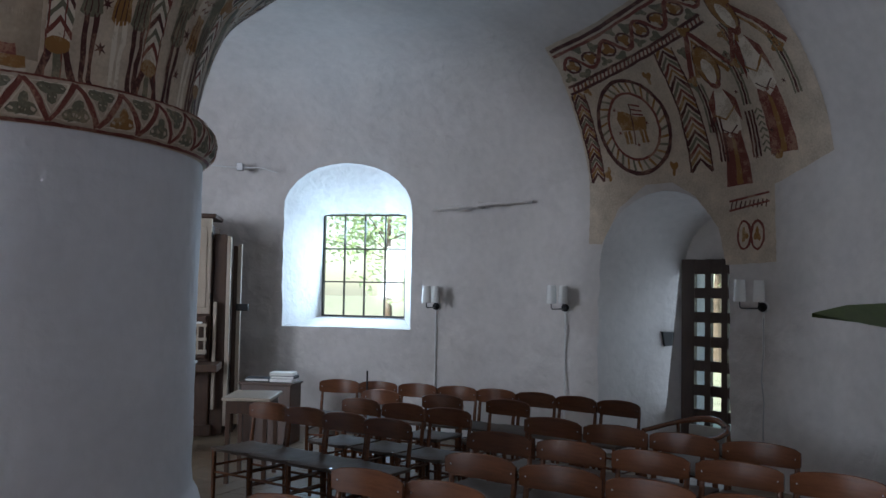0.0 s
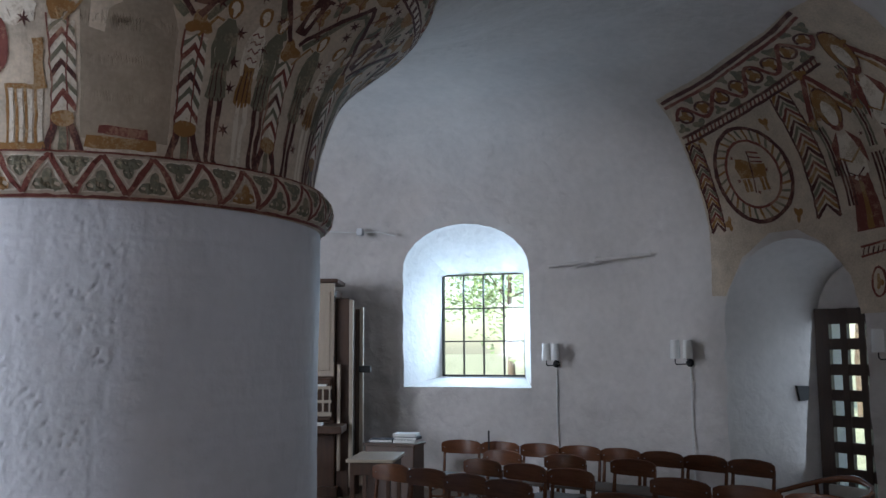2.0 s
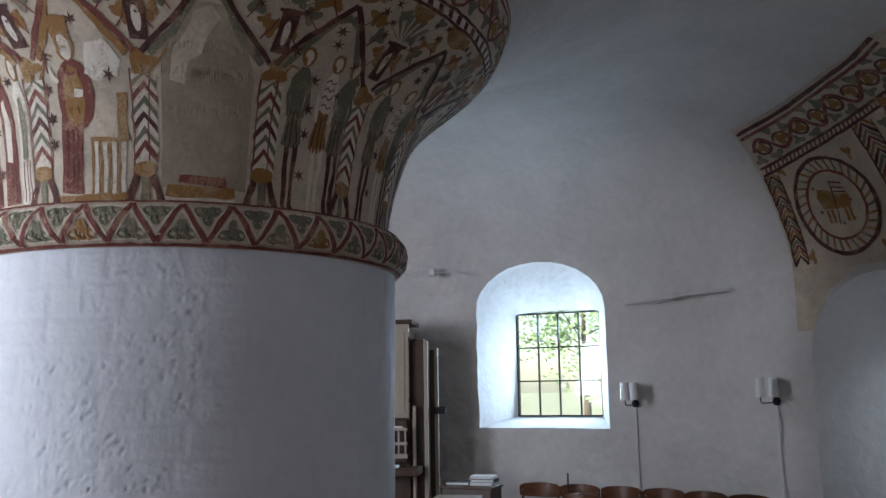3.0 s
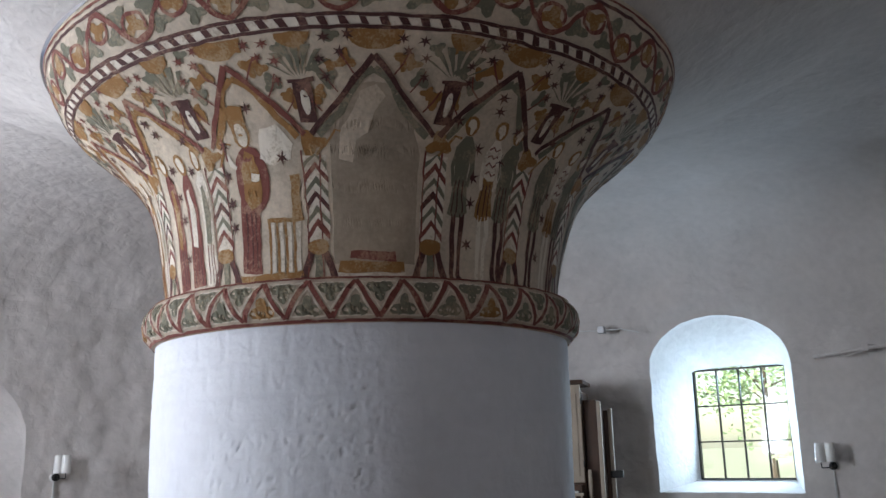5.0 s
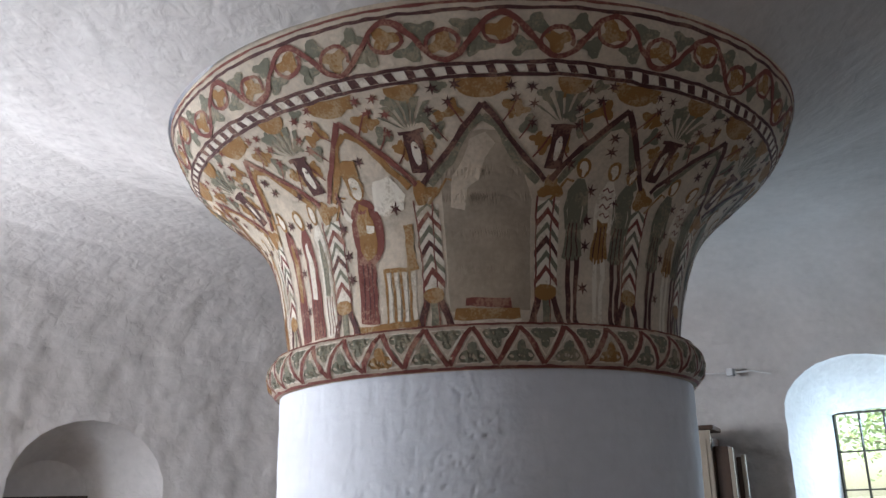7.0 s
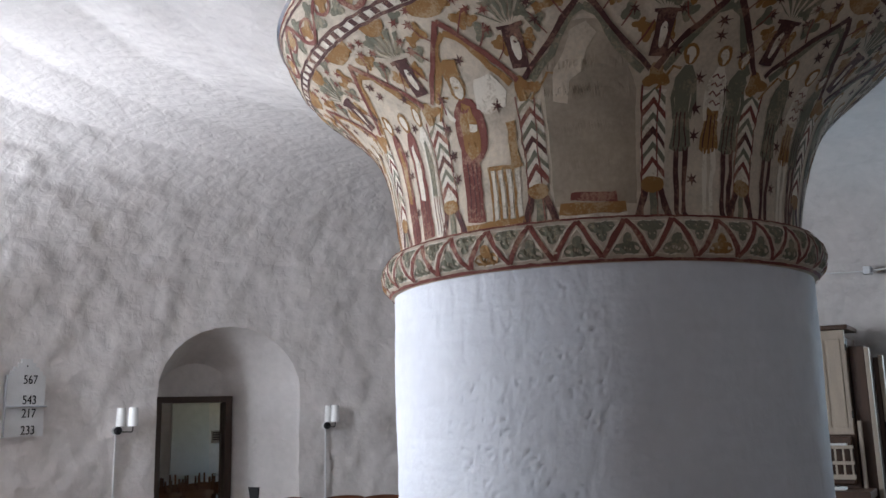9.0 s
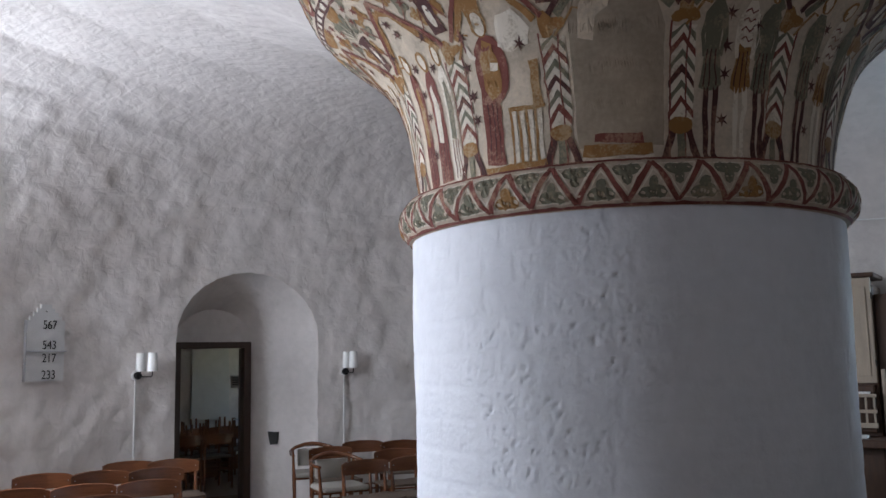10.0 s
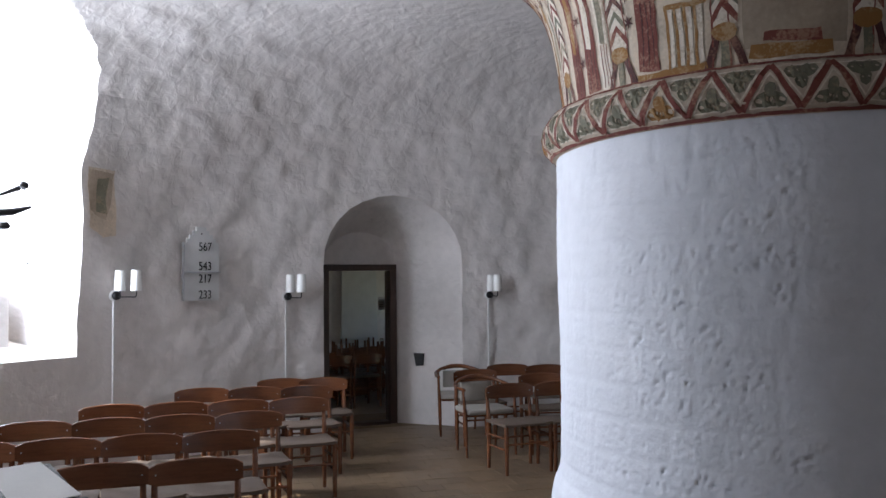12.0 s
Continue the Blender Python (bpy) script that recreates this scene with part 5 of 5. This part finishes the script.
pad = part("paper_sheet", box(bmesh.new(), (-0.15, -0.18, 0.057), (0.15, 0.18, 0.060)), M_PAPER, top, "white sheet of paper")
pad.matrix_basis = pose(0.13, 0.01, 0, 0, 0, 6)
for x in (-0.05, 0.04):
    part("clip", box(bmesh.new(), (x, -0.19, 0.061), (x + 0.025, -0.08, 0.085), 0.004), M_BLACK, top)

br = thing("candle_bracket", on_wall(-86.4, 5.9, 2.378), "black iron candle bracket in front of a bright window", "candle bracket")
part("arm", rod(bmesh.new(), [(-0.5, 0, -0.10), (0.0, 0.0, -0.03), (0.17, 0, 0.02)], [0.026, 0.03, 0.012], 10), M_IRON, br)
part("arm", rod(bmesh.new(), [(-0.5, 0.05, 0.0), (-0.1, 0.03, 0.1), (0.06, 0, 0.17)], [0.010, 0.010, 0.022], 10), M_IRON, br)
part("cup", lathe(bmesh.new(), [(0.0, -0.03), (0.03, -0.02), (0.038, 0.02), (0.03, 0.03), (0.0, 0.03)], 16, pose(0.10, 0, 0.19, 0, 40)), M_IRON, br, smooth=True)
part("cup", lathe(bmesh.new(), [(0.0, -0.03), (0.04, -0.02), (0.05, 0.0), (0.03, 0.03), (0.0, 0.03)], 16, pose(-0.08, 0, -0.15)), M_IRON, br, smooth=True)
part("drop", rod(bmesh.new(), [(-0.42, 0, -0.10), (-0.42, 0, -3.4 + 1.2)], 0.008, 8), M_IRON, br)
part("hook", rod(bmesh.new(), [(-0.55, 0, 0.0), (-0.9, 0.5, 0.1)], 0.012, 8), M_IRON, br)
hk = thing("wall_hook", on_wall(-81.7, 6.55, 1.94), "small metal hook in a window reveal", "hook")
part("shank", rod(bmesh.new(), [(0.25, 0.05, 0), (0.05, -0.03, 0.03), (0.0, -0.06, 0.02)], 0.007, 8), M_STEEL, hk)
part("knob", lathe(bmesh.new(), [(0.0, -0.02), (0.02, -0.01), (0.02, 0.01), (0.0, 0.02)], 12, pose(0.08, -0.03, 0.01)), M_STEEL, hk, smooth=True)


def long_leaf(bm, base, tip, width, droop):
    base, tip = Vector(base), Vector(tip)
    d = tip - base
    side = d.cross(Vector((0, 0, 1))).normalized()
    n = 10
    rows = []
    for i in range(n + 1):
        f = i / n
        c = base + d * f + Vector((0, 0, droop * math.sin(math.pi * f)))
        w = width * math.sin(math.pi * min(1, f * 0.9 + 0.08)) ** 0.8 * (1 if i < n else 0.02)
        rows.append([bm.verts.new(c - side * w - Vector((0, 0, 0.35 * w))), bm.verts.new(c - Vector((0, 0, 0.004))), bm.verts.new(c + side * w + Vector((0, 0, 0.7 * w)))])
    for a, b in zip(rows, rows[1:]):
        for k in range(2):
            bm.faces.new((a[k], a[k + 1], b[k + 1], b[k]))
    return bm


pl = thing("potted_plant", pose(1.35, -4.85, 0), "tall green house plant in a vase on a stand", "plant")
part("stand", lathe(bmesh.new(), [(0.16, 0), (0.16, 0.03), (0.03, 0.06), (0.03, 0.86), (0.15, 0.90), (0.15, 0.93), (0.0, 0.93)], 24), M_OAK, pl, smooth=True)
part("vase", lathe(bmesh.new(), [(0.06, 0.93), (0.10, 1.0), (0.11, 1.1), (0.06, 1.22), (0.07, 1.26), (0.055, 1.26), (0.05, 1.2)], 24), M_SLEEVE, pl, smooth=True)
part("stem", rod(bmesh.new(), [(0, 0, 1.2), (-0.02, 0.01, 1.45), (0.0, 0.02, 1.7)], [0.008, 0.007, 0.004], 8), M_HLEAF, pl)
for tip, base, w in (((-0.608, 0.108, 1.668), (-0.01, 0.01, 1.655), 0.045), ((0.3, 0.2, 1.8), (0, 0.02, 1.6), 0.04), ((0.3, -0.15, 1.7), (0, 0, 1.55), 0.04), ((0.1, -0.3, 1.75), (0, 0, 1.6), 0.04)):
    bm = long_leaf(bmesh.new(), base, tip, w, -0.012)
    bmesh.ops.solidify(bm, geom=list(bm.faces), thickness=0.002)
    part("leaf", bm, M_HLEAF, pl, smooth=True)

# ---------------------------------------------------------------- churchyard outside the windows
def make_tree(seed, height, spread):
    rn = random.Random(seed)
    tr = thing("tree", label="leafy green churchyard tree in full sun", category="tree", group="churchyard trees")
    bm = bmesh.new()
    rod(bm, [(0, 0, -0.4), (0.05, 0.02, height * 0.25), (-0.05, 0.08, height * 0.5), (0.02, 0, height * 0.8)], [0.16, 0.12, 0.08, 0.03], 10)
    tips = []
    for k in range(11):
        a = 2 * math.pi * k / 11 + rn.uniform(-0.3, 0.3)
        z = height * rn.uniform(0.36, 0.7)
        r = spread * rn.uniform(0.6, 1.0)
        tip = Vector((r * math.cos(a), r * math.sin(a), z + height * rn.uniform(0.05, 0.28)))
        mid = Vector((tip.x * 0.45, tip.y * 0.45, (z + tip.z) / 2 + 0.1))
        rod(bm, [(0, 0, z), mid, tip], [0.035, 0.02, 0.008], 6)
        tips += [mid, tip, (mid + tip) / 2]
    part("trunk", bm, M_BARK, tr)
    verts, faces = [], []
    for t in tips + [Vector((0, 0, height * 0.85)), Vector((0.4, 0.2, height * 0.75))]:
        for _ in range(80):
            c = t + Vector((rn.gauss(0, 0.5), rn.gauss(0, 0.5), rn.gauss(0, 0.4)))
            u = Vector((rn.gauss(0, 1), rn.gauss(0, 1), rn.gauss(0, 0.6))).normalized()
            v = u.orthogonal().normalized()
            s = rn.uniform(0.07, 0.14)
            i = len(verts)
            verts += [c - u * s, c + v * s * 0.5, c + u * s, c - v * s * 0.5]
            faces.append((i, i + 1, i + 2, i + 3))
    me = bpy.data.meshes.new("crown")
    me.from_pydata(verts, [], faces)
    me.materials.append(M_LEAF)
    cr = new("crown", me)
    cr.parent = tr
    return tr


for i, (az, r, h, s) in enumerate(((36, 21, 6.0, 2.4), (44, 26, 7.0, 2.8), (30, 26, 7.5, 3.0), (56, 22, 6.5, 2.6), (70, 19, 6.0, 2.4))):
    t = make_tree(11 + i, h, s)
    t.matrix_basis = pose(*polar(az, r, -0.3), 0, 0, 40 * i)

# ---------------------------------------------------------------- floor tiles, last
TILE = 0.21
bm = box(bmesh.new(), (-TILE / 2 + 0.002, -TILE / 2 + 0.002, -0.02), (TILE / 2 - 0.002, TILE / 2 - 0.002, 0.0))
tile_me = bpy.data.meshes.new("floor_tile")
bm.to_mesh(tile_me)
bm.free()
tile_me.materials.append(M_FLOOR)
floor = bpy.data.objects["floor"]
rest_v, rest_f, count = [], [], 0
rt = random.Random(9)
turn = radians(38)
for i in range(-33, 34):
    for j in range(-33, 34):
        ox_ = (j % 2) * TILE / 2
        gx, gy = (i * TILE + ox_), j * TILE
        x, y = gx * math.cos(turn) - gy * math.sin(turn), gx * math.sin(turn) + gy * math.cos(turn)
        r = math.hypot(x, y)
        if not 1.2 < r < 6.7:
            continue
        dz, da = rt.uniform(-0.0015, 0.001), rt.uniform(-0.01, 0.01)
        if -4.3 < x < -1.3 and 1.0 < y < 5.6 and count < 290:
            t = new("floor_tile", tile_me)
            t.parent = floor
            t.matrix_basis = pose(x, y, dz, 0, 0, 38 + math.degrees(da))
            count += 1
        else:
            m = pose(x, y, dz, 0, 0, 38 + math.degrees(da))
            k = len(rest_v)
            rest_v += [tuple(m @ v.co) for v in tile_me.vertices]
            rest_f += [tuple(k + q for q in p_.vertices) for p_ in tile_me.polygons]
me = bpy.data.meshes.new("floor_tiling")
me.from_pydata(rest_v, [], rest_f)
me.materials.append(M_FLOOR)
ft = new("floor_tiling", me)
ft.parent = floor
ft["kind"] = "stuff"
